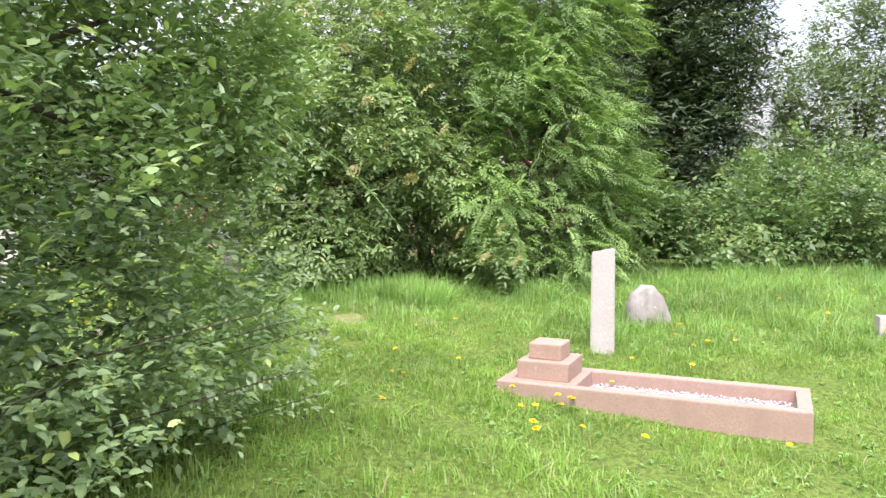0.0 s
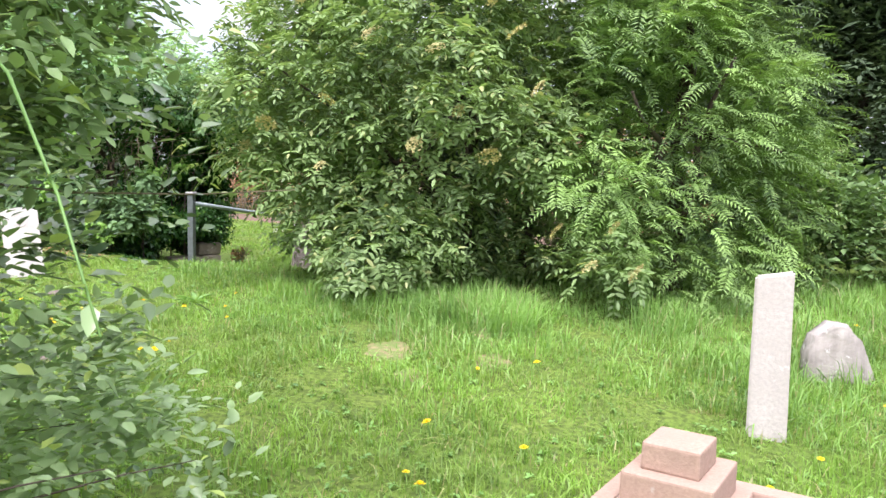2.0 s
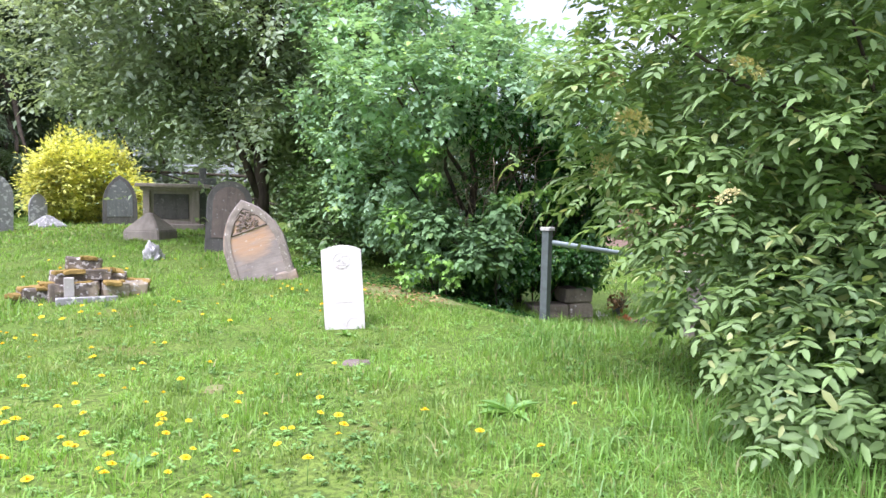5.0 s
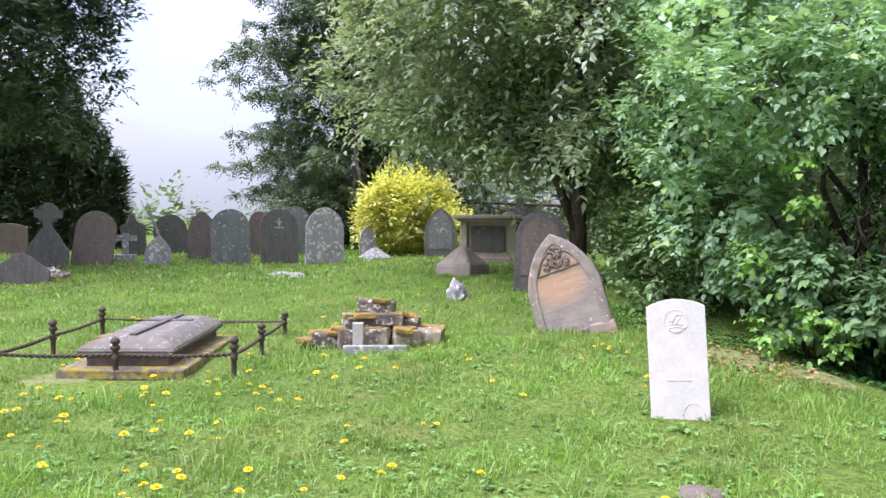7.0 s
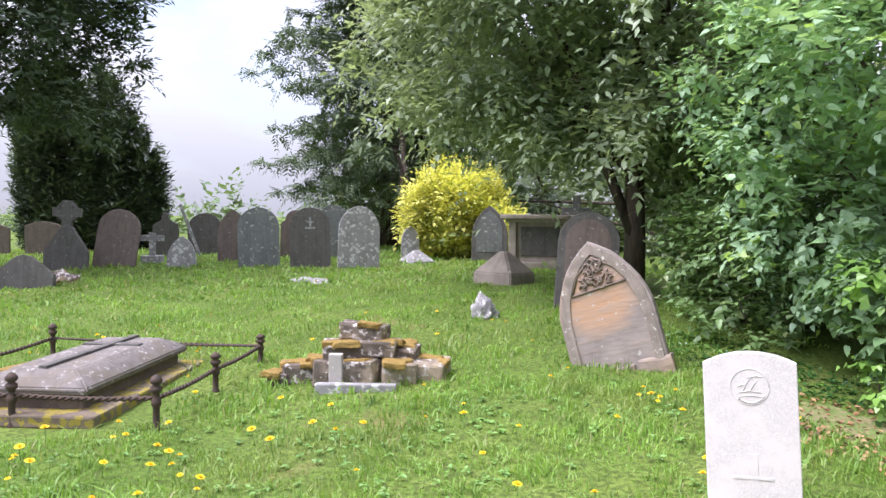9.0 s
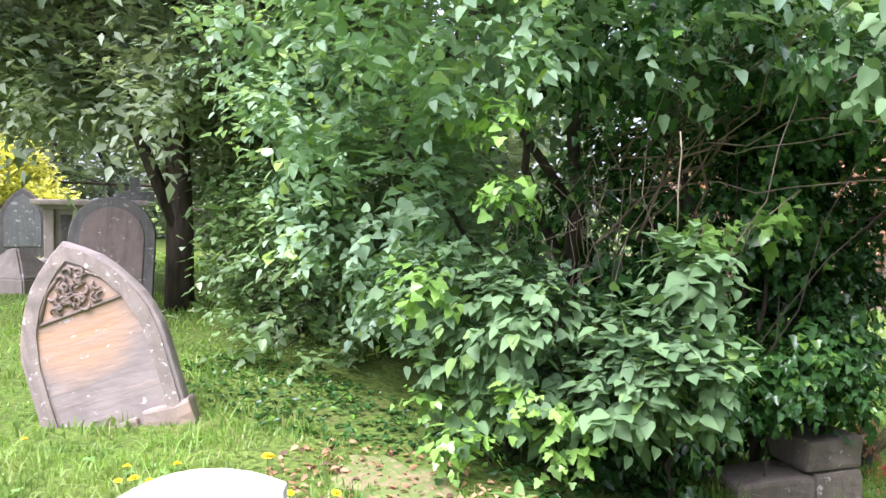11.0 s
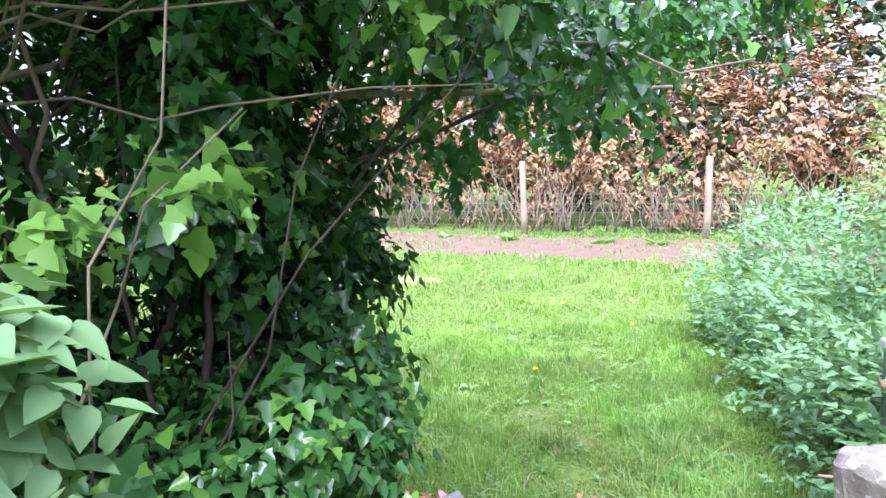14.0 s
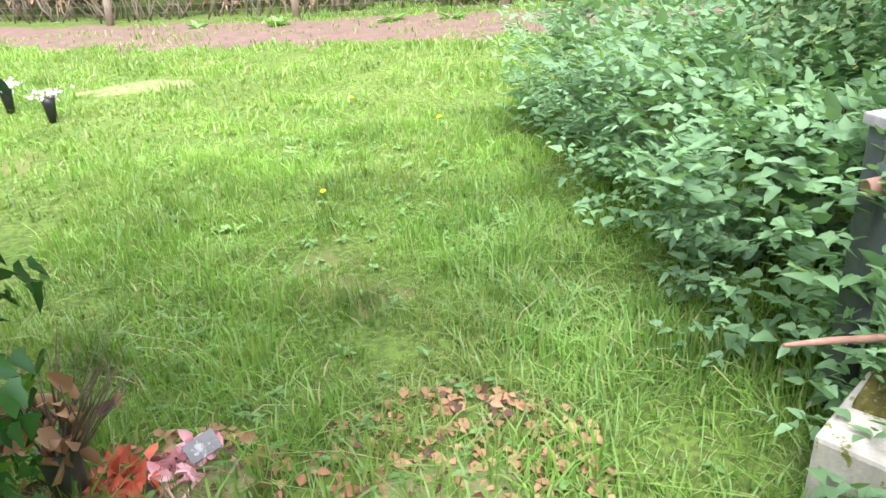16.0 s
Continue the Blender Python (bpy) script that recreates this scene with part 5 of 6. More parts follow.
def leaning_grave():
    x, y = -9.0, 11.72
    ob = thing("leaning_headstone", "leaning sandstone headstone with carved gothic top and flaked orange face", "gravestone", x, y, gz(x, y) - 0.12, -43 + 90, tilt=(-4, -17))
    part("slab", slab_bm("gothic", 0.84, 1.24, 0.13, 0.03, 0.008), M["lean_stone"], ob)
    y0 = -0.068
    bm = bmesh.new()
    edge = [(px, pz) for px, pz in outline("gothic", 0.78, 1.215) if pz > -1]
    inner = [(px * 0.8, pz if pz < 0.3 else 0.3 + (pz - 0.3) * 0.9) for px, pz in edge]
    lift = -0.012
    rows = [[bm.verts.new((px, y0 + dy, pz)) for px, pz in ring] for ring, dy in ((edge, 0.01), (edge, lift), (inner, lift), (inner, 0.01))]
    for a, b in zip(rows, rows[1:]):
        for k in range(len(edge) - 1):
            bm.faces.new((a[k], a[k + 1], b[k + 1], b[k]))
    for k in (0, -1):
        bm.faces.new([row[k] for row in rows])
    bmesh.ops.recalc_face_normals(bm, faces=bm.faces[:])
    bmesh.ops.subdivide_edges(bm, edges=bm.edges[:], cuts=2, use_grid_fill=True)
    part("rim", worn(bm, 0.006, 14), M["rim_stone"], ob, "lichen-spotted raised rim")
    bm = bmesh.new()
    tri = [(-0.25, 0.80), (0.25, 0.84), (0.16, 0.98), (0.0, 1.09), (-0.16, 0.97)]
    tube_bm(bm, [(px, y0, pz) for px, pz in tri + tri[:1]], [0.013] * 6, 5)
    r = random.Random(5)
    for i in range(60):
        u, v = r.uniform(-0.2, 0.2), r.uniform(0.84, 1.05)
        if abs(u) > 0.22 - (v - 0.82) * 0.72:
            continue
        a = r.uniform(0, 6.28)
        turn = r.choice((-0.9, 0.9))
        tube_bm(bm, [(u + 0.028 * math.cos(a + turn * k), y0 - 0.006 * (1 + k % 2), v + 0.028 * math.sin(a + turn * k)) for k in range(5)], [0.006, 0.011, 0.012, 0.009, 0.004], 5)
    part("carving", worn(bm, 0.003, 20), M["lean_carving"], ob, "carved leaf scroll in a pointed frame")
    for cx, w, h, t in ((0.30, 0.30, 0.15, 0.15), (-0.12, 0.5, 0.12, 0.16)):
        bm = box_bm(bmesh.new(), cx - w / 2, cx + w / 2, -t / 2 - 0.012, t / 2, -0.06, h, 0.02)
        bmesh.ops.subdivide_edges(bm, edges=bm.edges[:], cuts=2, use_grid_fill=True)
        part("broken_foot", worn(bm, 0.022, 7), M["lean_base"], ob, "cracked broken foot of the stone")


M["lean_carving"] = stone_mat("brown_carved_sandstone", (0.27, 0.21, 0.17), (0.17, 0.135, 0.11), (0.5, 0.47, 0.43), 0.25, 9)
leaning_grave()
headstone("dark round-topped headstone with a carved roundel", -11.55, 12.8, -32, "round", 0.74, 1.16, 0.14, M["dark_stone"], (-3, 3), M["red_stone"])

FAR = -8.0
headstone("pale lichened round-topped headstone in a row", -18.7, 11.65, FAR, "blunt", 0.86, 1.28, 0.11, M["light_stone"], (0, 1))
headstone("dark grey round headstone with a carved cross", -19.2, 10.75, FAR, "round", 0.84, 1.25, 0.11, M["dark_stone"], (0, -1), mark="cross")
headstone("slate-grey round-topped headstone in a row", -19.7, 9.75, FAR, "round", 0.86, 1.25, 0.11, M["grey_stone"], (0, -1))
headstone("shouldered stone headstone with a round crest", -22.0, 10.85, FAR, "shoulder", 0.74, 1.15, 0.11, M["red_stone"], (0, 1))
headstone("shouldered stone headstone behind another", -21.6, 11.7, FAR, "round", 0.8, 1.28, 0.11, M["grey_stone"])
headstone("brown pointed headstone with worn lettering", -21.3, 9.35, FAR, "gothic", 0.72, 1.18, 0.11, M["red_stone"], (0, -1))
headstone("dark round headstone leaning behind the row", -23.4, 8.85, FAR, "round", 0.86, 1.05, 0.12, M["dark_stone"], (0, -5))
headstone("small pointed stone spotted with white lichen", -20.0, 8.2, FAR, "gothic", 0.58, 0.66, 0.11, M["light_stone"], (0, 2))
headstone("large brown round-topped headstone leaning over", -20.7, 6.85, FAR, "round", 0.84, 1.22, 0.14, M["red_stone"], (-4, 8))
headstone("broken dark scroll-topped headstone", -23.2, 7.9, FAR, "scroll", 0.6, 1.1, 0.12, M["dark_stone"], (0, -3))
headstone("low gabled grave marker", -17.6, 5.7, FAR, "gable", 0.95, 0.55, 0.16, M["dark_stone"], (-6, 0))
headstone("low rectangular sunken headstone", -16.8, 4.9, FAR, "flat", 0.78, 0.42, 0.16, M["dark_stone"], (-4, 0))
headstone("small polished black granite headstone", -21.3, 3.95, FAR, "segment", 0.46, 0.66, 0.1, M["black_stone"])
headstone("brown scroll-topped headstone far off", -25.0, 3.8, FAR, "scroll", 0.72, 0.95, 0.1, M["red_stone"])
headstone("brown round-shouldered headstone far off", -24.7, 4.95, FAR, "segment", 0.86, 0.82, 0.1, M["red_stone"])
headstone("dark gothic headstone with a recessed pointed panel", -19.4, 14.9, -30, "gothic", 0.82, 1.28, 0.16, M["dark_stone"], (0, 0), M["grey_stone"])


def cross_stone(label, x, y, facing, base, h, arm, t, material, tilt=(0, 0)):
    ob = thing("stone_cross", label, "gravestone", x, y, gz(x, y) - 0.04, facing + 90, "old headstones", tilt=tilt)
    part("plinth", worn(box_bm(bmesh.new(), -base / 2, base / 2, -base * 0.35, base * 0.35, 0, h * 0.28, 0.02), 0.004), material, ob)
    bm = bmesh.new()
    box_bm(bm, -t / 2, t / 2, -t * 0.4, t * 0.4, h * 0.27, h, 0.01)
    part("shaft", bm, material, ob)
    part("arm", box_bm(bmesh.new(), -arm / 2, arm / 2, -t * 0.36, t * 0.36, h * 0.74, h * 0.74 + t, 0.01), material, ob)


cross_stone("pale stone cross behind the table tomb", -17.2, 15.9, -30, 0.55, 1.55, 0.62, 0.16, M["grey_stone"])
cross_stone("small pale stone cross on a plinth", -21.4, 7.6, FAR, 0.45, 0.7, 0.5, 0.13, M["light_stone"])
cross_stone("dark leaning cross among the trees", -24.4, 13.2, FAR, 0.4, 0.95, 0.5, 0.12, M["dark_stone"])
ob = headstone("dark wheel-headed cross stone with sloping shoulders", -20.3, 6.0, FAR, "gable", 0.82, 0.92, 0.18, M["dark_stone"], (0, 2))
bm = bmesh.new()
tube_bm(bm, [(0.17 * math.cos(a), 0, 1.22 + 0.17 * math.sin(a)) for a in np.linspace(0, 2 * math.pi, 21)], [0.065] * 21, 6)
box_bm(bm, -0.09, 0.09, -0.07, 0.07, 0.8, 1.46, 0.01)
box_bm(bm, -0.27, 0.27, -0.065, 0.065, 1.13, 1.31, 0.01)
part("wheel_cross", bm, M["dark_stone"], ob, "weathered wheel cross head")
ob = thing("leaning_shaft", "thin pale broken shaft leaning on a stone", "shaft", -22.9, 8.65, gz(-22.9, 8.65), 82, tilt=(0, -20))
part("shaft", worn(box_bm(bmesh.new(), -0.035, 0.035, -0.03, 0.03, 0, 1.35, 0.008), 0.004), M["light_stone"], ob)


def table_tomb():
    x, y = -17.6, 15.35
    ob = thing("table_tomb", "dark stone table tomb with moulded lid and corner pilasters", "tomb", x, y, gz(x, y) - 0.03, 52)
    part("plinth", worn(box_bm(bmesh.new(), -0.75, 0.75, -0.55, 0.55, 0, 0.16, 0.02), 0.004), M["tomb_stone"], ob)
    part("chest", box_bm(bmesh.new(), -0.56, 0.56, -0.38, 0.38, 0.15, 0.98, 0.01), M["tomb_stone"], ob)
    for sx in (-1, 1):
        for sy in (-1, 1):
            part("pilaster", worn(box_bm(bmesh.new(), sx * 0.56 - 0.08, sx * 0.56 + 0.08, sy * 0.38 - 0.08, sy * 0.38 + 0.08, 0.155, 0.985, 0.02), 0.003), M["tomb_stone"], ob)
    for sy in (-1, 1):
        part("panel", box_bm(bmesh.new(), -0.40, 0.40, sy * 0.385 - 0.02, sy * 0.385 + 0.02, 0.28, 0.88, 0.015), M["dark_stone"], ob)
    part("moulding", box_bm(bmesh.new(), -0.70, 0.70, -0.50, 0.50, 0.97, 1.04, 0.02), M["tomb_stone"], ob)
    part("lid", worn(box_bm(bmesh.new(), -0.80, 0.80, -0.60, 0.60, 1.035, 1.13, 0.025), 0.004), M["tomb_stone"], ob)


table_tomb()


def coped_block(name, label, x, y, w, d, h0, h1, turn, material):
    """A low block with a pyramid top."""
    ob = thing(name, label, "gravestone", x, y, gz(x, y) - 0.05, turn)
    bm = bmesh.new()
    lo = [bm.verts.new((sx * w / 2, sy * d / 2, 0)) for sx, sy in ((-1, -1), (1, -1), (1, 1), (-1, 1))]
    mid = [bm.verts.new((sx * w / 2, sy * d / 2, h0)) for sx, sy in ((-1, -1), (1, -1), (1, 1), (-1, 1))]
    top = [bm.verts.new((sx * w * 0.09, sy * d * 0.09, h1)) for sx, sy in ((-1, -1), (1, -1), (1, 1), (-1, 1))]
    for a, b in ((lo, mid), (mid, top)):
        for i in range(4):
            bm.faces.new((a[i], a[(i + 1) % 4], b[(i + 1) % 4], b[i]))
    bm.faces.new(top)
    bm.faces.new(lo[::-1])
    bmesh.ops.bevel(bm, geom=bm.edges[:], offset=0.02, segments=2, affect='EDGES')
    part("block", worn(bm, 0.01, 5), material, ob)
    return ob


coped_block("pyramid_stone", "low pyramid-topped stone block with lichen", -14.6, 13.1, 0.80, 0.62, 0.22, 0.56, 25, M["tomb_stone"])
coped_block("pyramid_stone", "small pale pyramid-topped grave marker", -19.6, 13.2, 0.72, 0.62, 0.06, 0.32, 10, M["light_stone"])
headstone("small pale round-topped stone behind a marker", -20.4, 13.3, FAR, "gothic", 0.42, 0.8, 0.1, M["light_stone"])
rock("broken_stone", "white lichened broken stone lump", -11.6, 11.5, 0.15, 0.12, 0.32, M["light_stone"], 9, 30, amp=0.5)
rock("flat_stone", "flat fallen stone slab in the grass", -16.8, 10.35, 0.55, 0.28, 0.13, M["light_stone"], 12, 20)
rock("broken_stone", "broken stone pieces in the grass", -18.2, 6.1, 0.4, 0.25, 0.25, M["moss_stone"], 15, 60, amp=0.4)
rock("buried_stone", "half-buried red stone in the turf", -5.1, 9.7, 0.16, 0.12, 0.11, M["red_stone"], 2, 60)
rock("buried_stone", "flat pinkish stone flush with the turf", -3.35, 7.3, 0.16, 0.11, 0.1, M["red_stone"], 21, 40, amp=0.4)


def stepped_base():
    x, y = -9.75, 9.62
    ob = thing("stepped_cross_base", "broken stepped cross base covered in moss and lichen", "grave", x, y, gz(x, y) - 0.06, 70)
    r = random.Random(11)
    blocks = [(-0.56, 0.02, 0.30, 0.30, 0.0, 0.19), (-0.30, -0.06, 0.26, 0.36, 0.0, 0.23), (-0.02, -0.10, 0.32, 0.38, 0.0, 0.24), (0.27, -0.06, 0.28, 0.42, 0.0, 0.25), (0.56, -0.0, 0.28, 0.30, 0.0, 0.23), (-0.2, 0.34, 0.4, 0.3, 0, 0.2), (0.3, 0.36, 0.4, 0.3, 0, 0.2),
              (-0.20, 0.04, 0.32, 0.40, 0.23, 0.37), (0.12, 0.05, 0.34, 0.42, 0.24, 0.38), (0.36, 0.1, 0.16, 0.3, 0.24, 0.33), (-0.05, 0.08, 0.40, 0.30, 0.37, 0.52), (-0.72, -0.1, 0.16, 0.18, 0.0, 0.12)]
    for cx, cy, w, d, z0, z1 in blocks:
        m = pose(cx, cy, 0, r.uniform(-4, 4), r.uniform(-4, 4), r.uniform(-12, 12))
        bm = box_bm(bmesh.new(), -w / 2, w / 2, -d / 2, d / 2, z0, z1, 0.025, m)
        bmesh.ops.subdivide_edges(bm, edges=bm.edges[:], cuts=2, use_grid_fill=True)
        block = part("block", worn(worn(bm, 0.02, 6), 0.012, 22), M["rubble_stone"], ob)
        for q in range(3):
            u, v, e = r.uniform(-0.4, 0.4) * w, r.uniform(-0.45, 0.3) * d, r.uniform(0.05, 0.11)
            bm = box_bm(bmesh.new(), u - e, u + e, v - e, v + e, z1 - 0.035, z1 + 0.012, 0.015, m)
            bmesh.ops.subdivide_edges(bm, edges=bm.edges[:], cuts=2, use_grid_fill=True)
            part("moss_cap", worn(worn(bm, 0.02, 9), 0.008, 34), M["moss"], block, "ragged yellow-brown moss cushion")
    part("white_shard", worn(box_bm(bmesh.new(), -0.26, -0.15, -0.34, -0.27, 0.02, 0.32, 0.01), 0.006), M["pale_stone"], ob)
    part("foot_slab", worn(box_bm(bmesh.new(), -0.35, 0.3, -0.46, -0.36, 0.0, 0.10, 0.012), 0.008), M["light_stone"], ob)


M["rubble_stone"] = stone_mat("white_lichened_rubble_stone", (0.19, 0.155, 0.125), (0.07, 0.058, 0.05), (0.52, 0.48, 0.45), 0.56, 7, relief=1.0, second=(0.33, 0.27, 0.19))
stepped_base()


def coffin_tomb():
    x, y, turn = -10.3, 7.45, 157
    ob = thing("coffin_tomb", "coped coffin-shaped stone tomb with moss and lichen", "tomb", x, y, gz(x, y) - 0.03, turn)
    ob.scale.z = 0.8
    hl, hw = 0.88, 0.42
    part("mossy_plinth", worn(box_bm(bmesh.new(), -hl - 0.14, hl + 0.14, -hw - 0.14, hw + 0.14, 0, 0.12, 0.02), 0.012, 8), M["moss_edge"], ob, "mossy stone plinth")
    part("chest", box_bm(bmesh.new(), -hl + 0.05, hl - 0.05, -hw + 0.05, hw - 0.05, 0.115, 0.26, 0.01), M["red_stone"], ob)
    bm = bmesh.new()
    rows = [(1.0, 0.25), (1.04, 0.28), (1.03, 0.32), (0.86, 0.38), (0.62, 0.44)]
    loops = []
    for k, z in rows:
        e = (1 - k) * 0.4
        loops.append([bm.verts.new((sx * (hl - e), sy * hw * k, z)) for sx, sy in ((-1, -1), (1, -1), (1, 1), (-1, 1))])
    for a, b in zip(loops, loops[1:]):
        for i in range(4):
            bm.faces.new((a[i], a[(i + 1) % 4], b[(i + 1) % 4], b[i]))
    bm.faces.new(loops[-1])
    bm.faces.new(loops[0][::-1])
    bmesh.ops.bevel(bm, geom=bm.edges[:], offset=0.012, segments=2, affect='EDGES')
    part("coped_lid", worn(bm, 0.006, 8), M["lid_stone"], ob, "grey lichened coped lid")
    part("ridge", worn(box_bm(bmesh.new(), -hl * 0.8, hl * 0.85, -0.035, 0.035, 0.43, 0.47, 0.01), 0.004), M["dark_stone"], ob)
    part("cross_bar", worn(box_bm(bmesh.new(), hl * 0.32, hl * 0.42, -hw * 0.6, hw * 0.6, 0.43, 0.462, 0.01), 0.004), M["dark_stone"], ob)
    part("moss_cushion", worn(box_bm(bmesh.new(), -0.75, -0.4, 0.05, 0.33, 0.36, 0.42, 0.03), 0.03, 9), M["moss"], ob, "yellow moss cushion")


coffin_tomb()


def grave_railing():
    corners = {"a": (-8.95, 7.97), "b": (-9.75, 6.05), "c": (-11.75, 6.95), "d": (-10.75, 8.85)}
    mids = {"e": (-9.40, 7.02), "f": (-9.85, 8.40), "g": (-10.7, 6.48)}
    ob = thing("grave_railing", "low rusty iron railing with ball finials around a tomb", "railing")
    r = random.Random(2)
    pos = {**corners, **mids}
    tall = {"a": 0.39, "b": 0.42, "c": 0.34, "d": 0.27, "e": 0.385, "f": 0.33, "g": 0.385}
    for key, (x, y) in pos.items():
        z = gz(x, y)
        bm = bmesh.new()
        prof = [(0.035, -0.1), (0.035, 0.02), (0.024, 0.05), (0.024, 0.24), (0.034, 0.26), (0.034, 0.31), (0.024, 0.33), (0.022, 0.38), (0.040, 0.40), (0.042, 0.44), (0.022, 0.46), (0.040, 0.485), (0.044, 0.51), (0.030, 0.54), (0.008, 0.565)]
        h = tall[key] / 0.565
        tube_bm(bm, [(x, y, z + b * h) for a, b in prof], [a for a, b in prof], 10)
        part("post", bm, M["iron"], ob)
    for u, v in (("a", "e"), ("e", "b"), ("b", "g"), ("g", "c"), ("c", "d"), ("d", "f"), ("f", "a")):
        (x0, y0), (x1, y1) = pos[u], pos[v]
        z0, z1 = gz(x0, y0) + 0.58 * tall[u], gz(x1, y1) + 0.58 * tall[v]
        n = 40
        bm = bmesh.new()
        for ph in (0, math.pi):
            pts = []
            for i in range(n + 1):
                s = i / n
                a = ph + s * math.hypot(x1 - x0, y1 - y0) * 60
                pts.append((x0 + (x1 - x0) * s + 0.008 * math.cos(a) * (y1 - y0), y0 + (y1 - y0) * s - 0.008 * math.cos(a) * (x1 - x0), z0 + (z1 - z0) * s + 0.011 * math.sin(a) - 0.015 * math.sin(math.pi * s)))
            tube_bm(bm, pts, [0.011] * (n + 1), 5)
        part("twisted_bar", bm, M["iron"], ob)


grave_railing()

ob = thing("kerbed_plinth", "grey stone plinth on a mossy kerb", "grave", -8.38, 5.5, gz(-8.38, 5.5) - 0.04, 65)
part("kerb", worn(box_bm(bmesh.new(), -0.6, 0.4, -0.35, 0.6, 0, 0.17, 0.02), 0.006), M["moss_stone"], ob)
part("plinth", worn(box_bm(bmesh.new(), -0.5, 0.15, -0.2, 0.5, 0.165, 0.42, 0.02), 0.005), M["grey_stone"], ob)

# ---- handrail, wall end, fence ----
POST_A, POST_B = (-4.95, 12.3), (-3.47, 15.55)


def handrail():
    ob = thing("handrail", "grey painted steel handrail beside the way down", "handrail")
    for (x, y), top, w in ((POST_A, 1.34, 0.042), (POST_B, 0.84, 0.036)):
        z = gz(x, y) - 0.15
        p = part("post", box_bm(bmesh.new(), x - w, x + w, y - w, y + w, z, top - 0.02, 0.006), M["post_paint"], ob)
        part("cap", box_bm(bmesh.new(), x - w * 1.38, x + w * 1.38, y - w * 1.38, y + w * 1.38, top - 0.022, top + 0.014, 0.006), M["cap_paint"], p, "pale flat post cap")
    bm = bmesh.new()
    a, b = Vector((*POST_A, 1.20)), Vector((*POST_B, 0.70))
    tube_bm(bm, [a.lerp(b, i / 6) for i in range(7)], [0.028] * 7, 10)
    part("rail", bm, M["rail_paint"], ob)
    bm = bmesh.new()
    c, d = Vector((-3.56, 15.5, 0.66)), Vector((-2.4, 15.3, 0.75))
    tube_bm(bm, [c.lerp(d, i / 5) + Vector((0, 0, 0.01 * (i % 2))) for i in range(6)], [0.028] * 6, 8)
    part("lower_rail", bm, M["rust_rail"], ob, "rusty brown lower rail")


M["cap_paint"] = plain_mat("pale_grey_cap", (0.52, 0.50, 0.48), 0.6, 0.0, 20)
M["rust_rail"] = plain_mat("rusty_pink_rail", (0.42, 0.24, 0.17), 0.7, 0.0, 25, (0.30, 0.17, 0.12))
handrail()


def stone_wall():
    ob = thing("stone_wall", "low old stone wall end under ivy", "wall")
    r = random.Random(4)
    a, b = Vector((-5.86, 14.88, 0)), Vector((-6.62, 13.55, 0))
    way = (b - a).normalized()
    turn = math.degrees(math.atan2(way.y, way.x))
    for row in range(4):
        u = 0.0
        while u < 0.7 - 0.1 * row:
            w = r.uniform(0.28, 0.62)
            c = a + way * (u + w / 2)
            z0 = -0.45 + row * 0.225
            m = pose(c.x, c.y, 0, 0, 0, turn + r.uniform(-2, 2))
            part("stone", worn(box_bm(bmesh.new(), -w / 2 + 0.006, w / 2 - 0.006, -0.17 + r.uniform(-0.02, 0.02), 0.17, z0, z0 + r.uniform(0.19, 0.222), 0.03, m), 0.022, 7, 1), M["wall_stone"], ob)
            u += w


M["wall_stone"] = stone_mat("brown_wall_stone", (0.27, 0.225, 0.185), (0.14, 0.115, 0.10), (0.50, 0.48, 0.45), 0.35, 4, relief=1.0)
stone_wall()


def broken_grave(x, y):
    ob = thing("broken_gravestone", "tall broken pale stone block beside the nettles", "gravestone", x, y, gz(x, y) - 0.1, 24, tilt=(4, 3))
    bm = bmesh.new()
    box_bm(bm, -0.15, 0.15, -0.12, 0.12, 0, 1.02, 0.05)
    bmesh.ops.subdivide_edges(bm, edges=bm.edges[:], cuts=3, use_grid_fill=True)
    part("block", worn(worn(bm, 0.07, 3), 0.02, 14), M["block_stone"], ob)
    ob = thing("stone_slab", "low mossy pale stone slab among nettles", "stone", -3.63, 15.18, gz(-3.63, 15.18) - 0.3, 30)
    part("slab", worn(box_bm(bmesh.new(), -0.2, 0.22, -0.14, 0.14, 0, 0.53, 0.015), 0.008), M["mossy_slab"], ob)


M["block_stone"] = stone_mat("mottled_grey_brown_stone", (0.31, 0.265, 0.24), (0.15, 0.12, 0.11), (0.43, 0.40, 0.385), 0.55, 7, relief=1.0, second=(0.19, 0.16, 0.13))
M["moss_tuft"] = stone_mat("green_brown_moss", (0.17, 0.15, 0.035), (0.08, 0.075, 0.025), (0.24, 0.20, 0.07), 0.5, 25, relief=1.0)
M["mossy_slab"] = stone_mat("pale_mossy_slab", (0.58, 0.54, 0.46), (0.44, 0.40, 0.33), (0.20, 0.22, 0.05), 0.5, 7)
broken_grave(-4.12, 14.42)
slab_ob = bpy.data.objects["stone_slab"]
part("moss_cushion", worn(worn(box_bm(bmesh.new(), 0.0, 0.225, -0.145, 0.12, 0.50, 0.56, 0.03), 0.02, 9), 0.01, 30), M["moss_tuft"], slab_ob, "straggly green-brown moss")
part("moss_cushion", worn(worn(box_bm(bmesh.new(), -0.16, 0.06, -0.155, -0.05, 0.40, 0.545, 0.03), 0.02, 9), 0.01, 30), M["moss_tuft"], slab_ob, "straggly green-brown moss")
bm = bmesh.new()
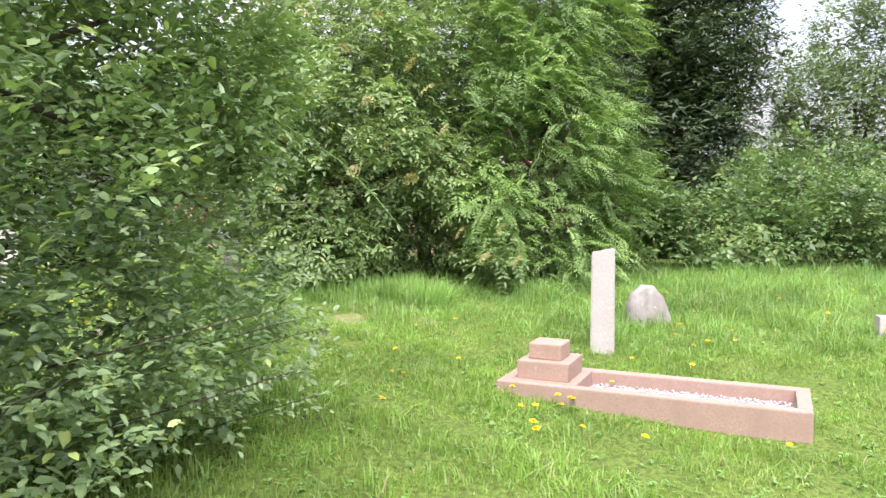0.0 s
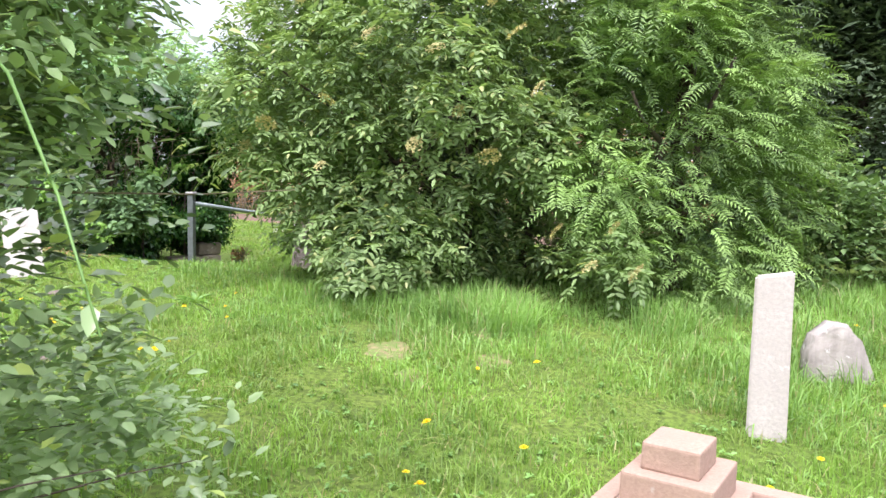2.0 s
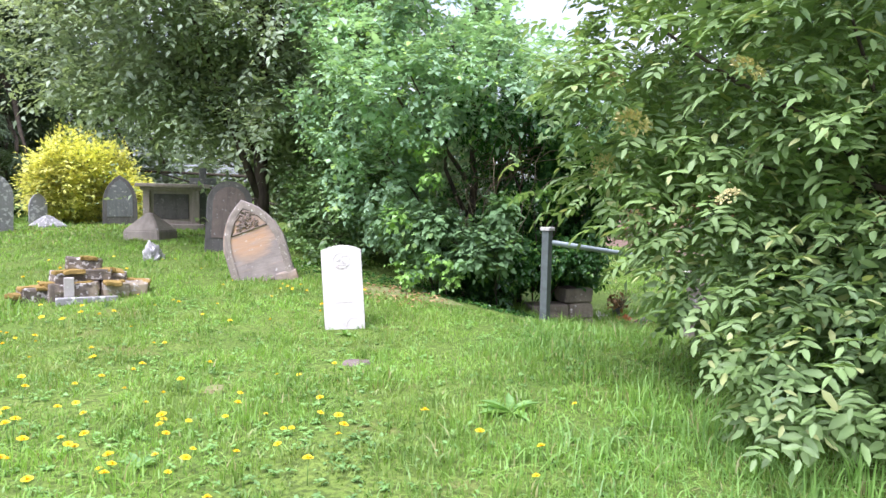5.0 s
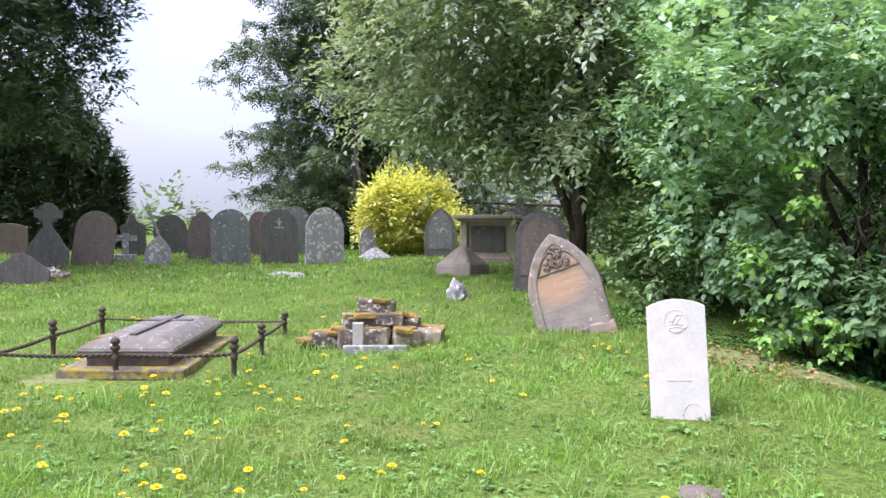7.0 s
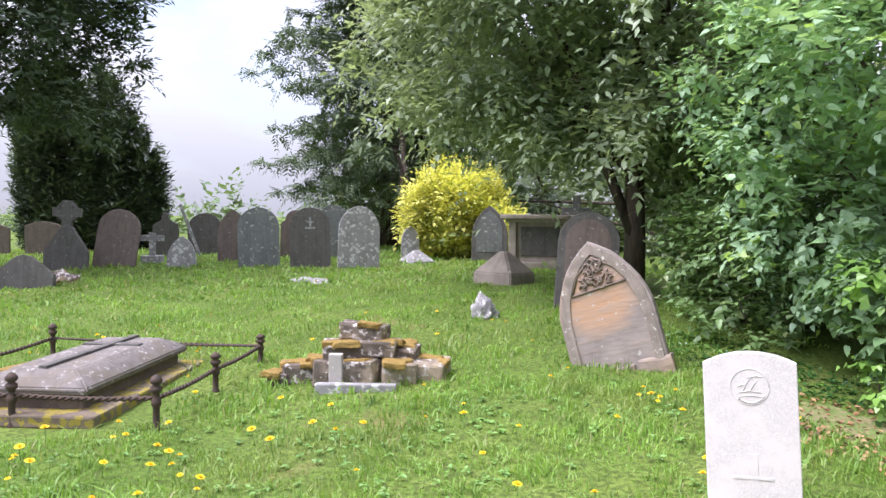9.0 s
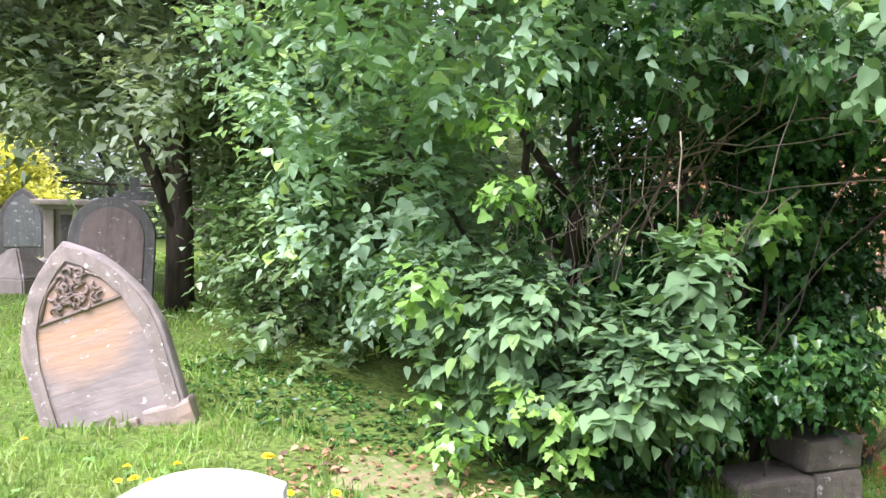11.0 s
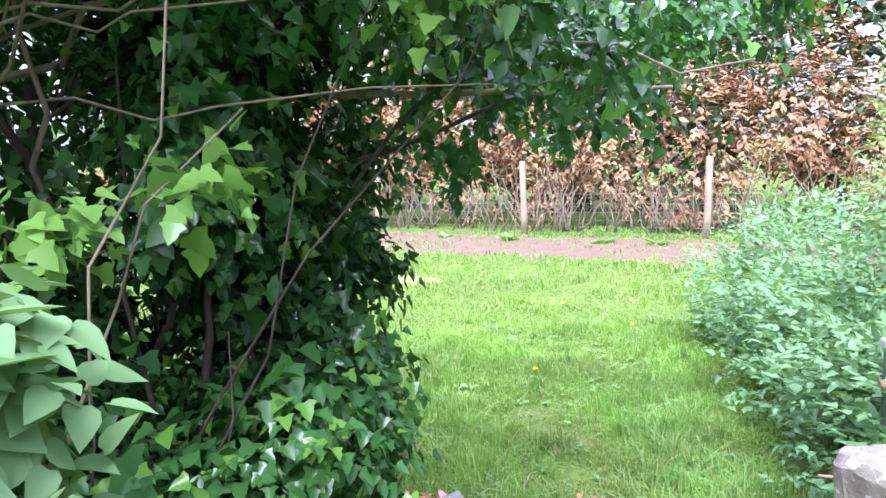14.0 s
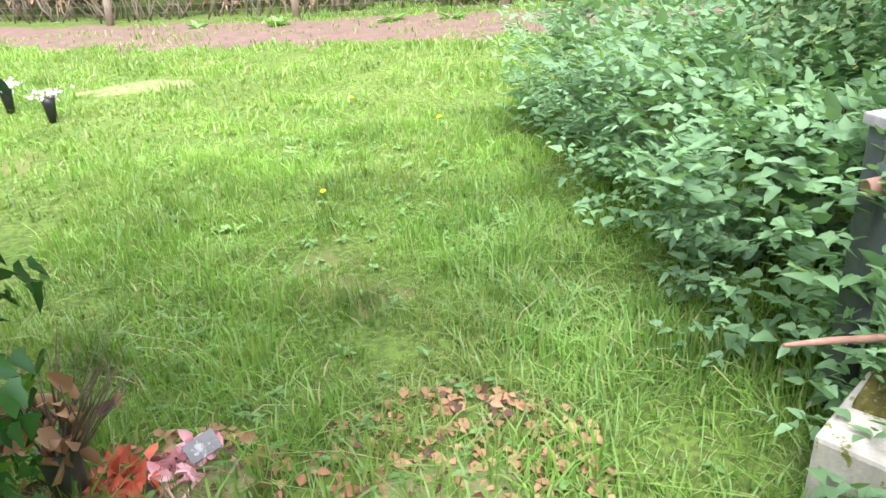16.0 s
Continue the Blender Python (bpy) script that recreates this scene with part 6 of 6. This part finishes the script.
tube_bm(bm, [Vector(p) for p in [(-3.892, 15.34, 0.305), (-3.748, 15.34, 0.289), (-3.566, 15.34, 0.262), (-3.401, 15.34, 0.227), (-3.246, 15.34, 0.225)]], [0.006, 0.011, 0.012, 0.011, 0.012], 7)
part("woody_stem", bm, M["rust_rail"], bpy.data.objects["nettle_bed"], "bare pinkish-brown woody stem")


def fence():
    xs = [-13.5, -10.5, -7.5, -4.47, -1.49, 1.5]
    for i, x in enumerate(xs):
        y = fence_y(x)
        ob = thing("fence_post", "pale round timber fence post", "post", x, y, gz(x, y) - 0.1, group="wire fence posts", tilt=((2, -1) if i % 2 else (-1, 2)))
        bm = bmesh.new()
        tube_bm(bm, [(0, 0, 0), (0.005, 0, 0.5), (0, 0.005, 1.0), (0, 0, 1.46), (0, 0, 1.5)], [0.066, 0.064, 0.062, 0.06, 0.045], 9)
        part("post", bm, M["timber"], ob)
    ob = thing("wire_fence", "square-mesh galvanised wire stock fence", "fence")
    for h in (0.06, 0.18, 0.30, 0.44, 0.60, 0.78):
        bm = bmesh.new()
        tube_bm(bm, [(x, fence_y(x) - 0.07, gz(x, fence_y(x)) + h) for x in np.arange(-13.5, 1.6, 1.5)], [0.003] * len(np.arange(-13.5, 1.6, 1.5)), 4)
        part("wire", bm, M["wire"], ob)
    for x in np.arange(-13.5, 1.5, 0.2):
        bm = bmesh.new()
        z = gz(x, fence_y(x))
        tube_bm(bm, [(x, fence_y(x) - 0.07, z + 0.06), (x, fence_y(x) - 0.07, z + 0.78)], [0.0025] * 2, 3)
        part("stay_wire", bm, M["wire"], ob)
    ob = thing("hedge_understorey", "bare tangled brown stems under the beech hedge", "hedge")
    r = random.Random(8)
    bm = bmesh.new()
    for i in range(330):
        x = r.uniform(-14, 3)
        y = fence_y(x) + r.uniform(0.25, 1.2)
        z = gz(x, y)
        a = Vector((x, y, z - 0.02))
        b = a + Vector((r.uniform(-0.7, 0.7), r.uniform(-0.4, 0.4), r.uniform(0.7, 1.6)))
        tube_bm(bm, wavy(a, b, 4, 0.07, i), [0.02, 0.016, 0.012, 0.009, 0.006], 4)
    tagged(part("stem", bm, M["twig"], ob), kind="stuff")


fence()


# ---- twigs and flower heads on the bushes ----
def branchlets(parent_name, spans, r0, material, n, seed, name="branch"):
    parent = bpy.data.objects[parent_name]
    r = random.Random(seed)
    for k in range(n):
        (x0, y0, z0), (x1, y1, z1) = spans[k % len(spans)]
        a = (x0 + r.uniform(-0.35, 0.35), y0 + r.uniform(-0.3, 0.3), z0 + r.uniform(-0.2, 0.3))
        b = (x1 + r.uniform(-0.4, 0.4), y1 + r.uniform(-0.3, 0.3), z1 + r.uniform(-0.3, 0.3))
        rr = r0 * r.uniform(0.6, 1.3)
        limb(name, a, b, rr, rr * 0.4, parent, material, 0.11, seed * 50 + k, 7, 5)


M["brown_twig"] = bark_mat("brown_twig", (0.20, 0.145, 0.09), (0.10, 0.072, 0.05))
branchlets("lilac_thicket", [((-7.4, 14.0, 0.4), (-7.0, 13.4, 2.3)), ((-6.9, 13.8, 0.5), (-6.2, 13.6, 2.2)), ((-7.2, 14.2, 2.0), (-5.6, 14.0, 2.2)), ((-6.9, 14.3, 0.4), (-7.6, 13.6, 2.0))], 0.006, M["twig"], 14, 3)
branchlets("lilac_thicket", [((-7.0, 14.3, 2.1), (-5.6, 14.6, 2.35)), ((-6.7, 14.5, 2.15), (-4.5, 15.6, 2.1))], 0.014, M["twig"], 3, 5)
branchlets("lilac_thicket", [((-7.2, 14.0, 2.1), (-5.9, 14.1, 2.7)), ((-6.7, 14.6, 2.0), (-5.7, 14.5, 2.65)), ((-6.9, 13.9, 1.6), (-6.0, 13.9, 2.6)), ((-6.5, 14.4, 2.4), (-5.2, 15.0, 2.5))], 0.009, M["brown_twig"], 26, 12)
limb("bare_stick", (-6.18, 12.97, 2.15), (-6.22, 13.09, 1.7), 0.0035, 0.004, bpy.data.objects["lilac_thicket"], M["timber"], 0.012, 19, 5, 6)
limb("bough", (-6.5, 14.9, 2.0), (-4.5, 15.6, 2.02), 0.02, 0.009, bpy.data.objects["lilac_thicket"], M["twig"], 0.03, 9, 8, 7)
branchlets("lilac_thicket", [((-7.1, 13.3, 0.9), (-7.0, 13.2, 1.8)), ((-6.7, 13.3, 1.2), (-6.75, 13.25, 2.1))], 0.004, M["twig"], 9, 8)
branchlets("hedge_bush", [((-2.0, 3.6, 0.5), (-1.2, 4.3, 0.7)), ((-2.0, 3.0, 0.8), (-1.25, 3.4, 1.1)), ((-2.0, 2.0, 0.6), (-1.3, 2.2, 1.0)), ((-1.9, 4.0, 1.8), (-1.2, 4.5, 1.9))], 0.006, M["bark"], 5, 6)


def spray(parent_name, pts, leaf, material, n, size, seed, wood):
    """One long shoot with leaves along it."""
    parent = bpy.data.objects[parent_name]
    bm = bmesh.new()
    pts = [Vector(p) for p in pts]
    tube_bm(bm, pts, [0.0045 - 0.003 * i / (len(pts) - 1) for i in range(len(pts))], 5)
    shoot = part("shoot", bm, wood, parent)
    t = np.sort(rng.uniform(0.1, 1, n)) * (len(pts) - 1)
    i = np.minimum(t.astype(int), len(pts) - 2)
    P = np.array([tuple(p) for p in pts])
    base = P[i] + (P[i + 1] - P[i]) * (t - i)[:, None]
    way = unit(P[i + 1] - P[i])
    ax = way * 0.4 + rng.normal(size=(n, 3)) * 0.7
    nm = np.array((0, 0, 1.0)) + rng.normal(size=(n, 3)) * 0.4
    ln = np.full(n, size) * rng.uniform(0.6, 1.2, n)
    mesh_part("leaves", *leaf_arrays(base, ax, nm, ln, ln * 0.5, leaf), material, shoot)


spray("hedge_bush", [(-1.3, 3.9, 2.1), (-0.85, 3.68, 1.93), (-0.48, 3.46, 1.7), (-0.3, 3.32, 1.53), (-0.17, 3.21, 1.38)], "oval", M["hedge"], 6, 0.035, 1, M["clover"])
spray("hedge_bush", [(-1.7, 4.5, 1.55), (-1.25, 4.65, 1.5), (-0.9, 4.8, 1.5), (-0.6, 4.92, 1.52)], "oval", M["hedge"], 22, 0.05, 2, M["twig"])
for k, (z, yy) in enumerate(((0.72, 4.3), (0.55, 4.05), (0.85, 3.9), (0.35, 4.2), (0.62, 3.6), (1.0, 3.1))):
    spray("hedge_bush", [(-1.5, yy - 0.3, z - 0.12), (-1.1, yy - 0.1, z - 0.04), (-0.85, yy, z + 0.02), (-0.68, yy + 0.06, z + 0.05)], "oval", M["hedge"], 46, 0.035, 3 + k, M["bark"])


def umbels():
    parent = bpy.data.objects["elder_bush"]
    n = 130
    a, d = rng.uniform(0, 6.28, n), 0.085 * np.sqrt(rng.random(n))
    base = np.stack((d * np.cos(a), d * np.sin(a), 0.02 * rng.random(n) - d * 0.25), 1)
    ax = np.stack((np.cos(a), np.sin(a), rng.normal(0, 0.3, n)), 1)
    ln = np.full(n, 0.022)
    v, l, s = leaf_arrays(base, ax, np.tile((0, 0, 1.0), (n, 1)) + rng.normal(size=(n, 3)) * 0.3, ln, ln * 0.7, "lance")
    first = mesh_part("flower_head", v, l, s, M["umbel"], parent, "flat cream elder flower head going over")
    r = random.Random(3)
    spots = [(-1.9, 9.15, 2.3), (-1.5, 9.2, 2.9), (-0.9, 9.1, 2.75), (-0.7, 9.2, 2.2), (-0.4, 9.15, 1.8), (0.2, 9.15, 1.15), (0.5, 9.1, 0.85), (0.9, 9.15, 0.8), (-2.6, 9.4, 2.1), (-2.9, 9.7, 2.4), (-3.1, 10.0, 1.9), (-1.2, 9.3, 3.4), (-0.4, 9.2, 3.2), (-2.3, 9.5, 3.3), (-1.1, 9.2, 1.9), (0.0, 9.2, 2.4), (-0.2, 9.2, 2.9), (-3.2, 10.2, 2.6), (-2.0, 9.2, 1.7), (0.7, 9.1, 1.2), (-1.7, 9.35, 3.9), (-0.8, 9.3, 3.8)]
    for i, (x, y, z) in enumerate(spots):
        o = first if i == 0 else first.copy()
        if i:
            scene.collection.objects.link(o)
        o.matrix_basis = pose(x, y, z, r.uniform(25, 65), r.uniform(-20, 20), r.uniform(0, 360)) @ Matrix.Scale(r.uniform(0.7, 1.2), 4)


umbels()


# ---- fallen leaves, dead flowers ----
def litter(label, x0, y0, rx, ry, n, size, material, cat="leaves"):
    a, d = rng.uniform(0, 6.28, n), np.sqrt(rng.random(n))
    x, y = x0 + rx * d * np.cos(a), y0 + ry * d * np.sin(a)
    base = np.stack((x, y, ground_z(x, y) + rng.uniform(0.006, 0.035, n)), 1)
    b = rng.uniform(0, 6.28, n)
    ax = np.stack((np.cos(b), np.sin(b), rng.normal(0, 0.2, n)), 1)
    nm = np.array((0, 0, 1.0)) + rng.normal(size=(n, 3)) * 0.35
    ln = size * rng.uniform(0.5, 1.2, n)
    tagged(mesh_part("leaf_litter", *leaf_arrays(base, ax, nm, ln, ln * 0.6, "oval", 0.4, 0.3), material, None), label, cat, kind="stuff")


litter("dry brown fallen leaves on the way down", -4.75, 15.72, 0.5, 0.5, 560, 0.055, M["litter"])
litter("dry brown fallen leaves on the way down", -4.95, 14.7, 0.5, 0.6, 300, 0.055, M["litter"])
litter("dry brown leaves beside the wall end", -5.65, 15.9, 0.4, 0.35, 160, 0.08, M["litter"])
litter("dry leaves and straw under the thicket", -7.0, 12.1, 0.9, 0.5, 500, 0.045, M["litter"])
litter("low ivy leaves creeping over the bank", -6.7, 13.2, 1.0, 0.55, 1100, 0.055, M["ivy"], "ivy")
litter("low ivy leaves creeping under the trees", -8.6, 12.7, 1.3, 0.5, 900, 0.055, M["ivy"], "ivy")
litter("flat clover leaves in the turf", -5.0, 8.0, 2.5, 2.0, 700, 0.035, M["clover"], "clover")


def turf_weeds(label, x0, x1, y0, y1, n, size):
    """Flat little rosettes of rounded leaves in drifts through the turf."""
    cx, cy = rng.uniform(x0, x1, n), rng.uniform(y0, y1, n)
    pick = (np.sin(cx * 2.3 + 1.1 * np.sin(cy * 1.7)) * np.sin(cy * 2.9) + 0.5 * rng.normal(size=n) > -0.1) & ~keep_clear(cx, cy)
    cx, cy = cx[pick], cy[pick]
    per = 6
    a = rng.uniform(0, 6.28, (len(cx), 1)) + np.arange(per)[None] * (6.28 / per) + rng.normal(size=(len(cx), per)) * 0.25
    bx, by, a = np.repeat(cx, per), np.repeat(cy, per), a.ravel()
    base = np.stack((bx, by, ground_z(bx, by) + rng.uniform(0.01, 0.035, len(bx))), 1)
    ax = np.stack((np.cos(a), np.sin(a), rng.uniform(0.0, 0.5, len(bx))), 1)
    ln = size * rng.uniform(0.5, 1.3, len(bx))
    nm = np.array((0, 0, 1.0)) + rng.normal(size=(len(bx), 3)) * 0.25
    tagged(mesh_part("turf_weeds", *leaf_arrays(base, ax, nm, ln, ln * 0.55, "oval", 0.25, 0.3), M["clover"], None), label, "weeds", kind="stuff")


turf_weeds("low rounded weeds in the mown turf", -2.2, 4.2, 3.6, 8.6, 900, 0.032)
turf_weeds("low rounded weeds among the graves", -9.0, -2.2, 4.6, 11.6, 2600, 0.034)
turf_weeds("low rounded weeds on the bright lawn", -6.0, -3.4, 15.4, 20.0, 500, 0.04)


def dead_bouquet():
    x, y = -5.95, 15.95
    z = gz(x, y)
    ob = thing("dead_bouquet", "dried brown bouquet standing in a grey pot", "flowers", x, y, z)
    bm = bmesh.new()
    tube_bm(bm, [(0, 0, -0.02), (0, 0, 0.14), (0, 0, 0.2), (0, 0, 0.205)], [0.05, 0.06, 0.07, 0.06], 12)
    part("pot", bm, M["post_paint"], ob)
    r = random.Random(6)
    bm = bmesh.new()
    for i in range(46):
        a = Vector((r.uniform(-0.03, 0.03), r.uniform(-0.03, 0.03), 0.12))
        tube_bm(bm, wavy(a, a + Vector((r.uniform(-0.05, 0.26), r.uniform(-0.1, 0.2), r.uniform(0.22, 0.4))), 3, 0.015, i), [0.005, 0.004, 0.003, 0.002], 4)
    tagged(part("dry_sheaf", bm, M["twig"], ob), kind="stuff")
    n = 60
    base = np.stack((rng.normal(0, 0.07, n), rng.normal(0, 0.07, n), rng.uniform(0.18, 0.38, n)), 1)
    ln = rng.uniform(0.05, 0.1, n)
    mesh_part("dead_leaves", *leaf_arrays(base, rng.normal(size=(n, 3)), rng.normal(size=(n, 3)), ln, ln * 0.6, "oval", 0.4, 0.4), M["litter"], ob)


def bunch(name, label, x, y, material, n, r, size, kind="oval"):
    z = gz(x, y)
    ob = thing(name, label, "flowers", x, y, z)
    base = np.stack((rng.normal(0, r, n), rng.normal(0, r, n), rng.uniform(0.0, r * 1.4, n)), 1)
    ln = size * rng.uniform(0.6, 1.3, n)
    tagged(mesh_part("petals", *leaf_arrays(base, rng.normal(size=(n, 3)) + np.array((0, 0, 0.5)), rng.normal(size=(n, 3)), ln, ln * 0.7, kind, 0.5, 0.4), material, ob), kind="stuff")
    bm = bmesh.new()
    rr = random.Random(n)
    for i in range(7):
        tube_bm(bm, wavy((0, 0, 0.01), (rr.uniform(-r, r) * 2, rr.uniform(-r, r) * 2, rr.uniform(0.02, r)), 3, 0.01, i), [0.004] * 4, 4)
    part("stems", bm, M["twig"], ob)
    return ob


dead_bouquet()
bunch("withered_flowers", "withered red and orange flowers on the ground", -5.81, 15.92, M["red"], 90, 0.06, 0.055)
ob = bunch("ribbon_posy", "faded pink ribbon posy with a grey card", -5.6, 15.98, M["pink"], 70, 0.055, 0.06)
bm = bmesh.new()
tube_bm(bm, [(0.0, -0.05, 0.03), (-0.05, -0.12, 0.05), (-0.02, -0.17, 0.02), (0.03, -0.1, 0.04), (0.0, -0.04, 0.05)], [0.008] * 5, 5)
part("ribbon", bm, M["pink"], ob, "looped pink ribbon")
part("card", box_bm(bmesh.new(), 0.02, 0.13, -0.03, 0.05, 0.06, 0.066, 0.002, pose(0, 0, 0.02, 25, -15, 20)), M["light_stone"], ob)
bunch("withered_flowers", "pale withered leaves and petals by the wall", -6.05, 15.7, M["white"], 40, 0.06, 0.05)
for x, y in ((-7.63, 22.05), (-7.13, 21.5)):
    ob = bunch("flower_vase", "white flowers in a dark grave vase on the lawn", x, y, M["white"], 60, 0.06, 0.05)
    ob.location.z += 0.22
    bm = bmesh.new()
    tube_bm(bm, [(0, 0, -0.26), (0, 0, -0.05), (0, 0, 0.02)], [0.035, 0.055, 0.065], 10)
    part("vase", bm, M["dark_pot"], ob)


# ---- yellow flowers in the turf ----
def dandelion():
    ob = thing("dandelion", "yellow dandelion flower in the grass", "flower", -3, 5, 0, group="dandelions in the turf")
    bm = bmesh.new()
    tube_bm(bm, [(0, 0, -0.02), (0.004, 0, 0.04), (0, 0.003, 0.085)], [0.0022, 0.002, 0.002], 4)
    part("stem", bm, M["clover"], ob)
    bm = bmesh.new()
    for ring, (r, z, n) in enumerate(((0.022, 0.090, 14), (0.014, 0.096, 10), (0.007, 0.100, 7))):
        for i in range(n):
            a = 2 * math.pi * (i + 0.5 * ring) / n
            u = Vector((math.cos(a), math.sin(a), 0))
            v = Vector((-math.sin(a), math.cos(a), 0)) * 0.0042
            bm.faces.new([bm.verts.new(p) for p in (Vector((0, 0, 0.086)) - v * 0.4, u * r - v + Vector((0, 0, z)), u * r * 1.08 + Vector((0, 0, z)), u * r + v + Vector((0, 0, z)), Vector((0, 0, 0.086)) + v * 0.4)])
    part("flower_head", bm, M["petal"], ob)
    return ob


first = dandelion()
fr = random.Random(12)
spots = []
for x0, x1, y0, y1, n in ((-9.0, -4.0, 4.6, 8.4, 165), (-6.0, -2.5, 6.0, 9.6, 45), (-9.2, -6.5, 8.5, 11.4, 28), (-13.0, -9.5, 4.5, 11.5, 34), (-8.2, -7.2, 11.2, 11.9, 14), (-1.0, 2.5, 4.2, 7.8, 16), (2.0, 5.5, 7.2, 10.0, 20), (-5.0, -3.6, 18.0, 21.0, 3), (0.3, 2.4, 4.7, 5.6, 8)):
    for i in range(n):
        spots.append((fr.uniform(x0, x1), fr.uniform(y0, y1)))
for i, (x, y) in enumerate(spots):
    m = pose(x, y, gz(x, y) + fr.uniform(-0.025, 0.025), fr.uniform(-14, 14), fr.uniform(-14, 14), fr.uniform(0, 360))
    if i == 0:
        first.matrix_basis = m
    else:
        o = copy_thing(first, m)
        o.scale = [fr.uniform(0.75, 1.3)] * 3


def dock_leaves(x, y, n, size, label):
    ob = thing("dock_plant", label, "weed", x, y, gz(x, y))
    a = rng.uniform(0, 6.28, n)
    ax = np.stack((np.cos(a), np.sin(a), rng.uniform(0.3, 1.2, n)), 1)
    ln = size * rng.uniform(0.6, 1.2, n)
    mesh_part("leaves", *leaf_arrays(np.zeros((n, 3)), ax, np.tile((0, 0, 1.0), (n, 1)) + 0.001, ln, ln * 0.36, "oval", 0.3, 0.35), M["clover"], ob)


dock_leaves(-3.3, 9.3, 12, 0.22, "broad-leaved green dock in the grass")
dock_leaves(-6.02, 10.4, 5, 0.16, "small weed at the foot of the white headstone")
dock_leaves(-4.3, 7.4, 9, 0.12, "low rosette weed in the turf")
dock_leaves(-3.6, 6.3, 9, 0.12, "low rosette weed in the turf")
dock_leaves(-6.7, 12.5, 9, 0.14, "yellow-green weed under the thicket")
dock_leaves(-5.0, 16.6, 6, 0.07, "low weed on the bright lawn")
for x in (-6.0, -4.8, -3.2, -2.4):
    dock_leaves(x, fence_y(x) - 0.9, 16, 0.24, "green weed clump on the bare soil")
